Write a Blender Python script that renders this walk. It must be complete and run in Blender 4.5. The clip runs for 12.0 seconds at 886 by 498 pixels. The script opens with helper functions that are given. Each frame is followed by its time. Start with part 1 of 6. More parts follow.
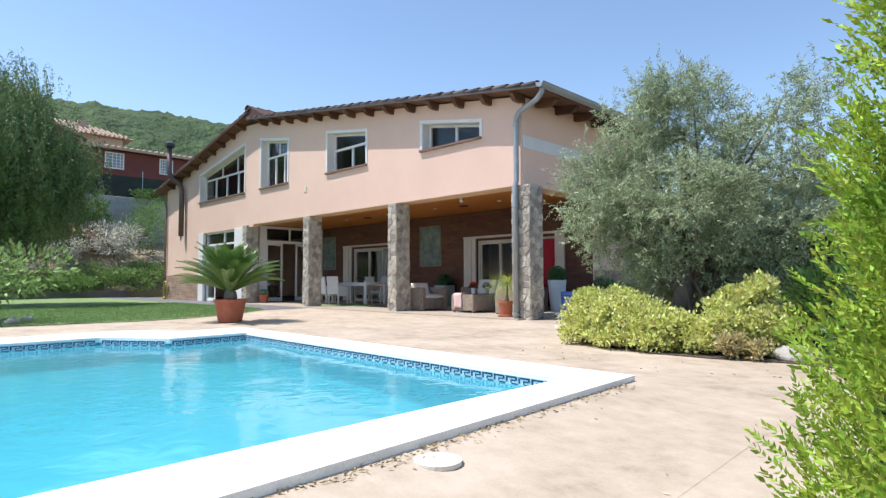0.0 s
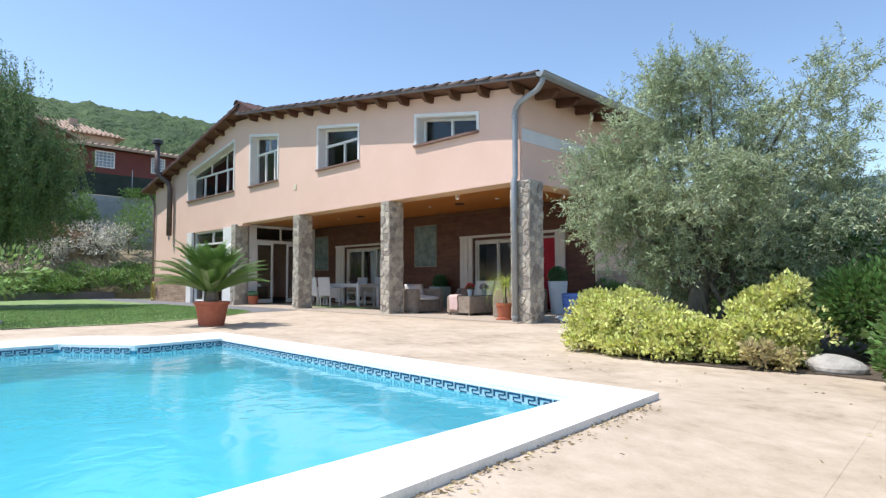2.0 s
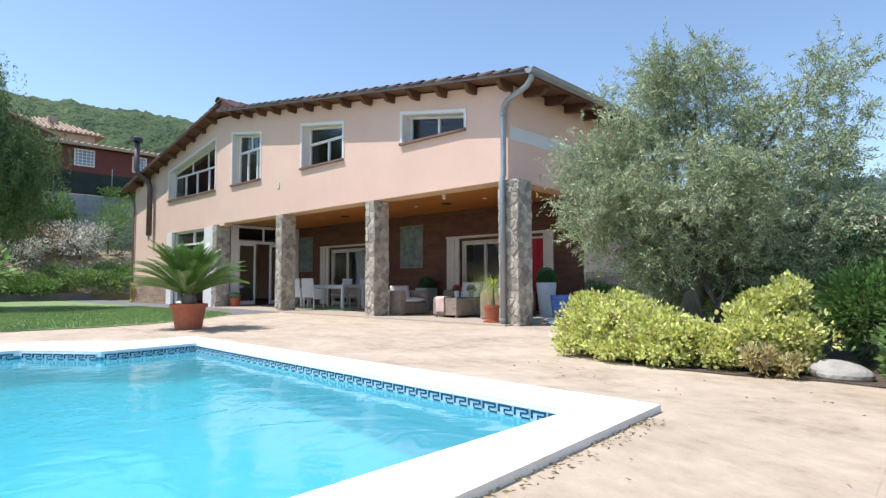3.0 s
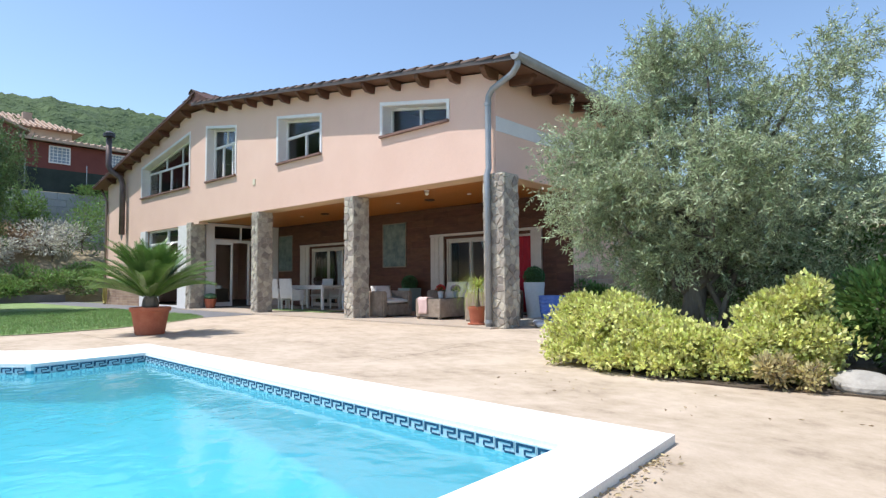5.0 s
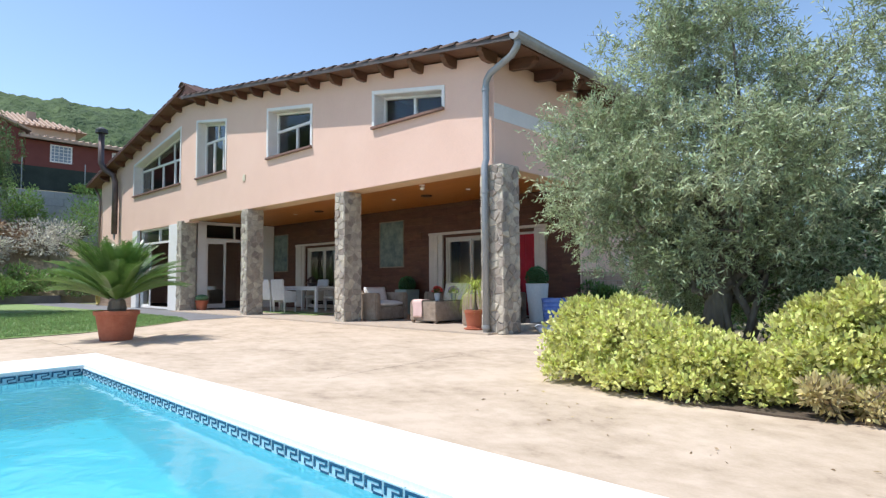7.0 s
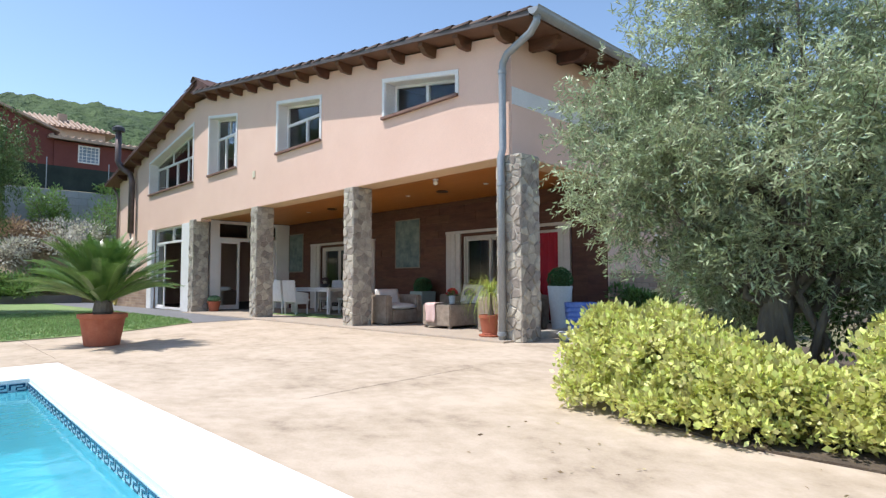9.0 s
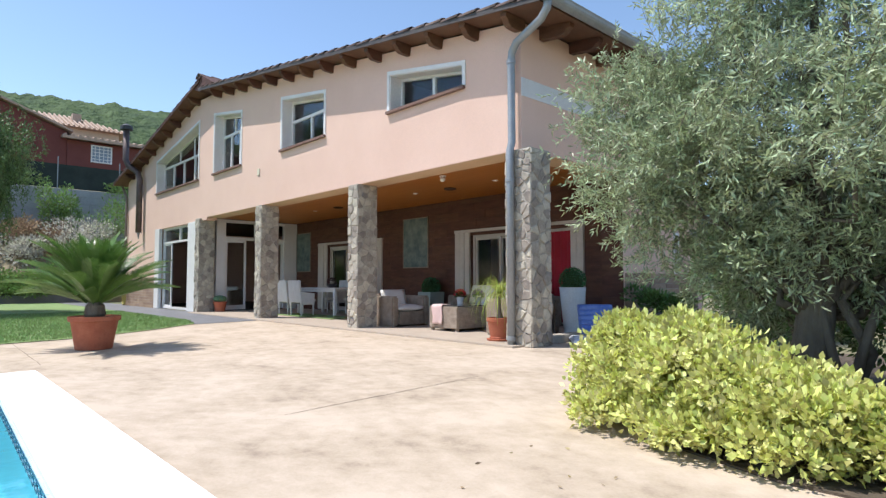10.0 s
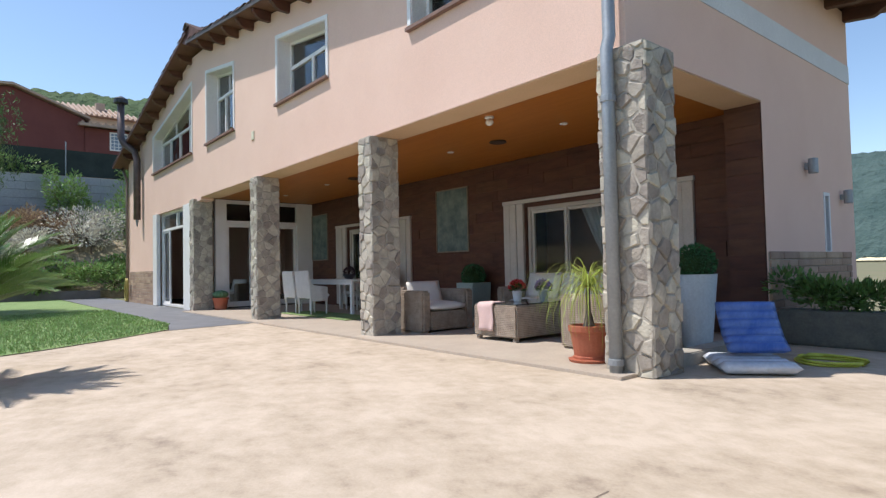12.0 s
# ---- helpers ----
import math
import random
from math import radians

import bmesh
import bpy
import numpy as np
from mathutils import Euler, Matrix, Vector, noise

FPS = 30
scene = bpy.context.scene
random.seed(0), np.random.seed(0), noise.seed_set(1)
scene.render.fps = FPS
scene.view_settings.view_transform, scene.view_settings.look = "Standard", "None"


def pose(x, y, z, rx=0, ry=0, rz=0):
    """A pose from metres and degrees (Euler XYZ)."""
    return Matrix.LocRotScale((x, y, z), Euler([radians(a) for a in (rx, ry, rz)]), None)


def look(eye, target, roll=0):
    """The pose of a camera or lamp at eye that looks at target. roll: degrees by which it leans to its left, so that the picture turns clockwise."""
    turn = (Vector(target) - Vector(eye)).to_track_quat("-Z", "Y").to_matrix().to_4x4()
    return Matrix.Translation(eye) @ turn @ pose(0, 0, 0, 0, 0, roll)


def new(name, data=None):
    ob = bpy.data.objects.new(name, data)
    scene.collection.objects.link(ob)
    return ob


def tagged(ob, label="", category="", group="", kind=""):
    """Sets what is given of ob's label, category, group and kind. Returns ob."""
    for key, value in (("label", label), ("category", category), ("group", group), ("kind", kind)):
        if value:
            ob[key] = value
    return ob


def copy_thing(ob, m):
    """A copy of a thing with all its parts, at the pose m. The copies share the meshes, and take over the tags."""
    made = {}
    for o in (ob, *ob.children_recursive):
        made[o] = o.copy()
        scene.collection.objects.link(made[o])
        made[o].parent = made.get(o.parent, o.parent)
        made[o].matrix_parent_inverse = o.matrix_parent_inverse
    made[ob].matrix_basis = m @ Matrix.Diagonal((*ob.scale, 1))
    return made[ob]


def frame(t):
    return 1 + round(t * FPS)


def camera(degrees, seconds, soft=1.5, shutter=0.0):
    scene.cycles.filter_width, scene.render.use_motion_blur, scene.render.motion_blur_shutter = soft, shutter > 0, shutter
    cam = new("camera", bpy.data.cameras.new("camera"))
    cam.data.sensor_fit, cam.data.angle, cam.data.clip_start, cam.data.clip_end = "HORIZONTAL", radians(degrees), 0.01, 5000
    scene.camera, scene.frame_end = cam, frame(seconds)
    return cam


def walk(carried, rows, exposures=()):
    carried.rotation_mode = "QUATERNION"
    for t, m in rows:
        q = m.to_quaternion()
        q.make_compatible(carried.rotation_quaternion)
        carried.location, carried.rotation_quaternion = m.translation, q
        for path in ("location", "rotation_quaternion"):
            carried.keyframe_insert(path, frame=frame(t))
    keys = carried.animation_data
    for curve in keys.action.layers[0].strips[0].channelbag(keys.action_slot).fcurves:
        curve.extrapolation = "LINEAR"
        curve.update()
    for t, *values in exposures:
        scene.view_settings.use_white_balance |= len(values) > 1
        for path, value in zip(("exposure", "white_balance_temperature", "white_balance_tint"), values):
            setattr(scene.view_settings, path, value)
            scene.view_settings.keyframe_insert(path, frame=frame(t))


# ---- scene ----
cam = camera(75.0, 12.0, 1.35)
PATH = [
    (0, (0.881, -0.253, 0.859), (-0.528, 1.162, 0.966), -0.18),
    (0.5, (0.787, -0.162, 0.854), (-0.621, 1.254, 0.963), -0.15),
    (1, (0.679, -0.044, 0.853), (-0.728, 1.374, 0.963), -0.22),
    (1.5, (0.573, 0.093, 0.854), (-0.832, 1.511, 0.965), -0.24),
    (2, (0.431, 0.254, 0.856), (-0.970, 1.677, 0.967), -0.15),
    (2.5, (0.335, 0.343, 0.862), (-1.053, 1.778, 0.976), -0.25),
    (3, (0.216, 0.486, 0.868), (-1.152, 1.941, 0.982), -0.15),
    (5, (-0.166, 1.067, 0.892), (-1.503, 2.550, 1.002), -0.42),
    (5.5, (-0.264, 1.292, 0.892), (-1.609, 2.769, 1.005), -0.38),
    (6, (-0.363, 1.511, 0.898), (-1.711, 2.984, 1.009), -0.38),
    (6.5, (-0.452, 1.706, 0.899), (-1.802, 3.178, 1.011), -0.34),
    (7, (-0.568, 1.917, 0.903), (-1.929, 3.379, 1.015), -0.39),
    (9, (-1.002, 2.746, 0.922), (-2.431, 4.141, 1.037), -0.16),
    (9.5, (-1.079, 2.852, 0.930), (-2.515, 4.239, 1.041), -0.33),
    (10, (-1.243, 3.138, 0.959), (-2.704, 4.500, 1.070), -0.13),
    (10.5, (-1.359, 3.313, 0.969), (-2.850, 4.642, 1.080), -0.14),
    (10.6, (-1.393, 3.347, 0.968), (-2.890, 4.669, 1.080), -0.10),
    (10.7, (-1.427, 3.381, 0.968), (-2.931, 4.695, 1.080), -0.07),
    (10.8, (-1.461, 3.415, 0.967), (-2.972, 4.721, 1.081), -0.04),
    (10.9, (-1.495, 3.450, 0.967), (-3.013, 4.747, 1.081), -0.01),
    (11, (-1.568, 3.518, 0.966), (-3.093, 4.807, 1.081), 0.03),
    (11.1, (-1.719, 3.650, 0.965), (-3.263, 4.915, 1.082), 0.08),
    (11.2, (-1.939, 3.843, 0.964), (-3.503, 5.084, 1.083), 0.13),
    (11.3, (-2.160, 4.036, 0.963), (-3.743, 5.252, 1.084), 0.20),
    (11.4, (-2.380, 4.228, 0.961), (-3.982, 5.419, 1.086), 0.26),
    (11.5, (-2.625, 4.390, 0.965), (-4.242, 5.560, 1.092), 0.33),
    (11.6, (-2.870, 4.551, 0.969), (-4.522, 5.671, 1.090), 0.24),
    (11.7, (-3.104, 4.726, 0.970), (-4.740, 5.872, 1.083), -0.01),
    (11.8, (-3.334, 4.908, 0.970), (-4.961, 6.067, 1.070), -0.45),
    (11.9, (-3.563, 5.090, 0.970), (-5.159, 6.292, 1.057), -0.89),
    (12, (-3.792, 5.273, 0.971), (-5.337, 6.542, 1.039), -1.22),
]
rows = [(t, look(e, a, r)) for t, e, a, r in PATH]
walk(cam, rows, ((0, 0.54), (11.2, 0.52), (12, 0.37)))

# ---- light ----
SUN_EL, SUN_AZ = 64.0, 222.0  # azimuth clockwise from +y
world = bpy.data.worlds.new("sky")
scene.world = world
world.use_nodes = True
wn = world.node_tree.nodes
sky = wn.new("ShaderNodeTexSky")
sky.sky_type = "NISHITA"
sky.sun_disc = False
sky.sun_elevation, sky.sun_rotation = radians(SUN_EL), radians(SUN_AZ)
sky.air_density, sky.dust_density, sky.ozone_density = 1.0, 0.15, 1.8
wn["Background"].inputs["Strength"].default_value = 0.15
world.node_tree.links.new(sky.outputs["Color"], wn["Background"].inputs["Color"])
sun = new("sun", bpy.data.lights.new("sun", "SUN"))
sun.data.energy, sun.data.angle, sun.data.color = 4.0, radians(0.53), (1.0, 0.97, 0.935)
sd = Vector((math.sin(radians(SUN_AZ)) * math.cos(radians(SUN_EL)), math.cos(radians(SUN_AZ)) * math.cos(radians(SUN_EL)), math.sin(radians(SUN_EL))))
sun.matrix_world = look((sd * 60)[:], (0, 0, 0))


# ---- materials ----
def mat(name, c1, c2, scale=3.0, rough=0.8, bump=0.2, fine=60.0, metal=0.0, stretch=(1, 1, 1), spread=0.5, island=0.0, rand=0.0, spec=0.5, depth=0.01, world_space=True):
    """Two colours mixed by coarse noise, broken up by a fine one that also gives relief."""
    m = bpy.data.materials.new(name)
    m.use_nodes = True
    nt = m.node_tree
    nd, ln = nt.nodes, nt.links
    b = nd["Principled BSDF"]
    geo = nd.new("ShaderNodeNewGeometry")
    mp = nd.new("ShaderNodeMapping")
    mp.inputs["Scale"].default_value = stretch
    ln.new(geo.outputs["Position"], mp.inputs["Vector"])
    n1 = nd.new("ShaderNodeTexNoise")
    n1.inputs["Scale"].default_value, n1.inputs["Detail"].default_value, n1.inputs["Roughness"].default_value = scale, 6, 0.62
    n2 = nd.new("ShaderNodeTexNoise")
    n2.inputs["Scale"].default_value, n2.inputs["Detail"].default_value = fine, 3
    for n in (n1, n2):
        ln.new(mp.outputs["Vector"], n.inputs["Vector"])
    ramp = nd.new("ShaderNodeMapRange")
    ramp.inputs["From Min"].default_value, ramp.inputs["From Max"].default_value = 0.5 - spread * 0.4, 0.5 + spread * 0.4
    ln.new(n1.outputs["Fac"], ramp.inputs["Value"])
    mix = nd.new("ShaderNodeMix")
    mix.data_type = "RGBA"
    mix.inputs["A"].default_value, mix.inputs["B"].default_value = (*c1, 1), (*c2, 1)
    ln.new(ramp.outputs["Result"], mix.inputs["Factor"])
    hsv = nd.new("ShaderNodeHueSaturation")
    ln.new(mix.outputs["Result"], hsv.inputs["Color"])
    val = nd.new("ShaderNodeMapRange")
    val.inputs["To Min"].default_value, val.inputs["To Max"].default_value = 0.82, 1.18
    ln.new(n2.outputs["Fac"], val.inputs["Value"])
    last = val.outputs["Result"]
    if island or rand:
        src = geo.outputs["Random Per Island"] if island else nd.new("ShaderNodeObjectInfo").outputs["Random"]
        k = island or rand
        r = nd.new("ShaderNodeMapRange")
        r.inputs["To Min"].default_value, r.inputs["To Max"].default_value = 1 - k, 1 + k
        ln.new(src, r.inputs["Value"])
        mul = nd.new("ShaderNodeMath")
        mul.operation = "MULTIPLY"
        ln.new(last, mul.inputs[0])
        ln.new(r.outputs["Result"], mul.inputs[1])
        last = mul.outputs["Value"]
        hue = nd.new("ShaderNodeMapRange")
        hue.inputs["To Min"].default_value, hue.inputs["To Max"].default_value = 0.5 - k * 0.05, 0.5 + k * 0.05
        ln.new(src, hue.inputs["Value"])
        ln.new(hue.outputs["Result"], hsv.inputs["Hue"])
    ln.new(last, hsv.inputs["Value"])
    ln.new(hsv.outputs["Color"], b.inputs["Base Color"])
    b.inputs["Roughness"].default_value, b.inputs["Metallic"].default_value = rough, metal
    b.inputs["Specular IOR Level"].default_value = spec
    if bump:
        bp = nd.new("ShaderNodeBump")
        bp.inputs["Strength"].default_value, bp.inputs["Distance"].default_value = bump, depth
        ln.new(n2.outputs["Fac"], bp.inputs["Height"])
        ln.new(bp.outputs["Normal"], b.inputs["Normal"])
    return m


def leafy(name, c1, c2, scale=2.0, through_light=0.35, rough=0.55):
    """Leaves: colour by island, some light passing through."""
    m = mat(name, c1, c2, scale, rough, 0.0, 8.0, island=0.4, spread=0.6, spec=0.35)
    nt = m.node_tree
    b = nt.nodes["Principled BSDF"]
    tr = nt.nodes.new("ShaderNodeBsdfTranslucent")
    hs = [n for n in nt.nodes if n.type == "HUE_SAT"][0]
    nt.links.new(hs.outputs["Color"], tr.inputs["Color"])
    mx = nt.nodes.new("ShaderNodeMixShader")
    mx.inputs[0].default_value = through_light
    nt.links.new(b.outputs[0], mx.inputs[1])
    nt.links.new(tr.outputs[0], mx.inputs[2])
    nt.links.new(mx.outputs[0], nt.nodes["Material Output"].inputs["Surface"])
    return m


def glass(name, tint=(0.9, 0.95, 0.95), rough=0.0):
    m = bpy.data.materials.new(name)
    m.use_nodes = True
    b = m.node_tree.nodes["Principled BSDF"]
    b.inputs["Base Color"].default_value = (*tint, 1)
    b.inputs["Roughness"].default_value = rough
    b.inputs["Transmission Weight"].default_value = 1.0
    b.inputs["IOR"].default_value = 1.33
    return m


PINK = mat("pink_render", (0.71, 0.482, 0.388), (0.76, 0.532, 0.435), 0.8, 0.9, 0.25, 90, depth=0.004)
WHITE = mat("white_paint", (0.7, 0.68, 0.67), (0.79, 0.77, 0.76), 2, 0.5, 0.05, 40)
BAND = mat("pale_grey_band", (0.62, 0.62, 0.63), (0.68, 0.68, 0.69), 2, 0.8, 0.1, 60)
STONE = mat("grey_fieldstone", (0.3, 0.265, 0.225), (0.5, 0.44, 0.36), 7, 0.9, 0.9, 34, rand=0.36, depth=0.012)
MORTAR = mat("mortar", (0.36, 0.32, 0.27), (0.44, 0.4, 0.34), 8, 0.95, 0.5, 80)
BASESTONE = mat("brown_stone_cladding", (0.3, 0.2, 0.14), (0.42, 0.3, 0.22), 4, 0.85, 0.5, 40, rand=0.2)
BACKTILE = mat("brown_ledger_tile", (0.062, 0.021, 0.011), (0.115, 0.043, 0.023), 2.5, 0.7, 0.25, 50, stretch=(1, 1, 4), rand=0.12)
CEIL = mat("orange_varnished_boards", (0.4, 0.135, 0.016), (0.48, 0.18, 0.028), 2, 0.45, 0.1, 30, stretch=(0.4, 3, 1), island=0.1)
BEAMPAINT = mat("ochre_soffit_paint", (0.62, 0.42, 0.25), (0.68, 0.47, 0.3), 1.5, 0.85, 0.15, 60)
RAFTER = mat("dark_stained_timber", (0.075, 0.03, 0.016), (0.13, 0.055, 0.03), 5, 0.6, 0.3, 40, stretch=(1, 1, 3), rand=0.2)
ROOFTILE = mat("weathered_clay_tile", (0.055, 0.035, 0.03), (0.13, 0.085, 0.07), 3, 0.9, 0.5, 40, rand=0.3)
RIDGETILE = mat("dark_red_ridge_tile", (0.06, 0.025, 0.022), (0.11, 0.05, 0.04), 4, 0.9, 0.5, 40)
GUTTER = mat("grey_painted_zinc", (0.26, 0.28, 0.3), (0.33, 0.35, 0.37), 3, 0.45, 0.1, 40, metal=0.3)


def deck_material():
    """Worn stamped concrete: broad stains, smaller streaks, shallow stone-like relief."""
    m = bpy.data.materials.new("tan_stamped_concrete")
    m.use_nodes = True
    nd, ln = m.node_tree.nodes, m.node_tree.links
    b = nd["Principled BSDF"]
    geo = nd.new("ShaderNodeNewGeometry")
    outs = []
    for scale, st, dt in ((0.32, (1, 1, 1), 4), (1.3, (0.85, 1.15, 1), 6), (6, (0.95, 1.05, 1), 5), (55, (1, 1, 1), 3)):
        mp = nd.new("ShaderNodeMapping")
        mp.inputs["Scale"].default_value = st
        mp.inputs["Rotation"].default_value = (0, 0, 0.5)
        ln.new(geo.outputs["Position"], mp.inputs["Vector"])
        n = nd.new("ShaderNodeTexNoise")
        n.inputs["Scale"].default_value, n.inputs["Detail"].default_value, n.inputs["Roughness"].default_value = scale, dt, 0.62
        ln.new(mp.outputs["Vector"], n.inputs["Vector"])
        outs.append(n.outputs["Fac"])
    total = None
    for o, k in zip(outs, (0.3, 0.72, 0.52, 0.16)):
        mm = nd.new("ShaderNodeMath")
        mm.operation = "MULTIPLY_ADD"
        mm.inputs[1].default_value = k
        ln.new(o, mm.inputs[0])
        if total is None:
            mm.inputs[2].default_value = 0.0
        else:
            ln.new(total, mm.inputs[2])
        total = mm.outputs["Value"]
    rp = nd.new("ShaderNodeValToRGB")
    cr = rp.color_ramp
    cr.elements[0].position, cr.elements[0].color = 0.6, (0.25, 0.187, 0.14, 1)
    cr.elements[1].position, cr.elements[1].color = 0.98, (0.55, 0.445, 0.345, 1)
    e = cr.elements.new(0.76)
    e.color = (0.42, 0.332, 0.243, 1)
    ln.new(total, rp.inputs["Fac"])
    ln.new(rp.outputs["Color"], b.inputs["Base Color"])
    b.inputs["Roughness"].default_value = 0.8
    bp = nd.new("ShaderNodeBump")
    bp.inputs["Strength"].default_value, bp.inputs["Distance"].default_value = 0.5, 0.02
    ln.new(total, bp.inputs["Height"])
    ln.new(bp.outputs["Normal"], b.inputs["Normal"])
    return m


DECK = deck_material()
COPING = mat("white_artificial_stone", (0.78, 0.77, 0.74), (0.86, 0.85, 0.83), 2, 0.8, 0.25, 70, depth=0.004)
LAWN = mat("turf", (0.17, 0.26, 0.09), (0.25, 0.34, 0.13), 1.2, 0.9, 0.6, 120, depth=0.03)
PAVE = mat("dark_grey_paving", (0.14, 0.14, 0.15), (0.2, 0.2, 0.21), 2, 0.6, 0.2, 50)
EARTH = mat("dry_earth", (0.22, 0.17, 0.11), (0.15, 0.17, 0.075), 0.4, 0.95, 0.6, 10)
POOLTILE = mat("pale_blue_pool_lining", (0.1, 0.5, 0.62), (0.15, 0.56, 0.68), 1, 0.4, 0.1, 40)
SOIL = mat("bed_soil", (0.07, 0.05, 0.035), (0.13, 0.1, 0.07), 5, 0.95, 0.8, 40, depth=0.02)
# deeper blue than the floor lining: underwater wall shade put into the colour
POOLWALL = mat("shaded_blue_pool_tile", (0.03, 0.24, 0.36), (0.05, 0.3, 0.42), 2, 0.4, 0.1, 40)
TERRA = mat("terracotta", (0.38, 0.1, 0.05), (0.46, 0.15, 0.08), 6, 0.75, 0.2, 60)
GLASS = glass("window_glass")
# near-black so the rooms look unlit: indoor shade put into the colour
DARKROOM = mat("room_shade_tone", (0.05, 0.042, 0.038), (0.075, 0.06, 0.05), 1, 0.9, 0.0, 20)
CONCRETE = mat("grey_block_wall", (0.3, 0.31, 0.33), (0.4, 0.41, 0.43), 0.6, 0.9, 0.4, 12, spread=0.7)


# ---- mesh helpers ----
def box(bm, x0, x1, y0, y1, z0, z1):
    v = [bm.verts.new(p) for p in ((x0, y0, z0), (x1, y0, z0), (x1, y1, z0), (x0, y1, z0), (x0, y0, z1), (x1, y0, z1), (x1, y1, z1), (x0, y1, z1))]
    for f in ((3, 2, 1, 0), (4, 5, 6, 7), (0, 1, 5, 4), (1, 2, 6, 5), (2, 3, 7, 6), (3, 0, 4, 7)):
        bm.faces.new([v[i] for i in f])
    return v


def prism(bm, poly, axis, a0, a1):
    """A polygon in the plane across axis, drawn out from a0 to a1."""
    def at(p, a):
        return {"y": (p[0], a, p[1]), "x": (a, p[0], p[1]), "z": (p[0], p[1], a)}[axis]
    lo, hi = [bm.verts.new(at(p, a0)) for p in poly], [bm.verts.new(at(p, a1)) for p in poly]
    bm.faces.new(lo), bm.faces.new(hi[::-1])
    n = len(poly)
    for i in range(n):
        bm.faces.new((lo[i], hi[i], hi[(i + 1) % n], lo[(i + 1) % n]))


def turned(bm, profile, seg=20, at=(0, 0, 0), closed=True):
    """A profile of (radius, height) turned round the z axis."""
    rings = [[bm.verts.new((at[0] + r * math.cos(6.28319 * k / seg), at[1] + r * math.sin(6.28319 * k / seg), at[2] + z)) for k in range(seg)] for r, z in profile]
    for a, b in zip(rings, rings[1:]):
        for k in range(seg):
            bm.faces.new((a[k], a[(k + 1) % seg], b[(k + 1) % seg], b[k]))
    if closed:
        bm.faces.new(rings[0][::-1]), bm.faces.new(rings[-1])


def tube(bm, pts, radii, seg=8):
    """A pipe or limb along points."""
    pts = [Vector(p) for p in pts]
    if not hasattr(radii, "__len__"):
        radii = [radii] * len(pts)
    rings = []
    for i, p in enumerate(pts):
        d = (pts[min(i + 1, len(pts) - 1)] - pts[max(i - 1, 0)]).normalized()
        u = d.cross(Vector((0.31, 0.95, 0.05))).normalized()
        w = d.cross(u)
        rings.append([bm.verts.new(p + radii[i] * (math.cos(6.28319 * k / seg) * u + math.sin(6.28319 * k / seg) * w)) for k in range(seg)])
    for a, b in zip(rings, rings[1:]):
        for k in range(seg):
            bm.faces.new((a[k], a[(k + 1) % seg], b[(k + 1) % seg], b[k]))
    bm.faces.new(rings[0][::-1]), bm.faces.new(rings[-1])


def mesh_of(name, bm, material, smooth=False):
    bmesh.ops.recalc_face_normals(bm, faces=bm.faces)
    me = bpy.data.meshes.new(name)
    bm.to_mesh(me)
    bm.free()
    me.materials.append(material)
    if smooth:
        me.polygons.foreach_set("use_smooth", [True] * len(me.polygons))
    return me


def part(name, bm, material, parent=None, label="", smooth=False, bevel=0.0, matrix=None, kind=""):
    if bevel:
        bmesh.ops.bevel(bm, geom=bm.edges[:], offset=bevel, segments=2, affect="EDGES", clamp_overlap=True)
    ob = new(name, mesh_of(name, bm, material, smooth))
    if parent is not None:
        ob.parent = parent
    if matrix is not None:
        ob.matrix_basis = matrix
    return tagged(ob, label, kind=kind)


def thing(name, label, category, at=(0, 0, 0), rz=0.0, group="", kind=""):
    ob = new(name)
    ob.empty_display_size = 0.1
    ob.matrix_basis = pose(*at, 0, 0, rz)
    return tagged(ob, label, category, group, kind)


def structure(name, bm, material, label, category, bevel=0.0, smooth=False):
    return tagged(part(name, bm, material, None, "", smooth, bevel), label, category, kind="structure")


def flat(bm, poly, z, hole=None):
    """A flat polygon at height z, with a hole if one is given."""
    edges = []
    for loop in (poly, hole) if hole else (poly,):
        vs = [bm.verts.new((*p, z)) for p in loop]
        edges += [bm.edges.new((vs[i], vs[(i + 1) % len(vs)])) for i in range(len(vs))]
    bmesh.ops.triangle_fill(bm, edges=edges, use_beauty=True, normal=(0, 0, 1))


def soup(name, verts, faces, material, parent=None, label="", smooth=False, kind=""):
    me = bpy.data.meshes.new(name)
    me.from_pydata(verts, [], faces)
    me.materials.append(material)
    if smooth:
        me.polygons.foreach_set("use_smooth", [True] * len(me.polygons))
    ob = new(name, me)
    if parent is not None:
        ob.parent = parent
    return tagged(ob, label, kind=kind)

# ---- ground, pool, terrace ----
POOL_IN = [(-1.62, 3.53), (-7.1, 3.71), (-7.0, 2.6), (-7.85, 2.0), (-7.7, -4.6), (-1.62, -4.6)]
POOL_OUT = [(-1.29, 4.06), (-8.08, 4.1), (-8.0, 3.2), (-8.8, 2.55), (-8.6, -5.07), (-0.85, -5.07)]
POOL_MID = [((a[0] + b[0]) / 2, (a[1] + b[1]) / 2) for a, b in zip(POOL_IN, POOL_OUT)]
bm = bmesh.new()
flat(bm, [(-900, -900), (900, -900), (900, 900), (-900, 900)], -0.02, POOL_MID)
structure("ground", bm, EARTH, "dry earth ground with sparse grass", "ground")
bm = bmesh.new()
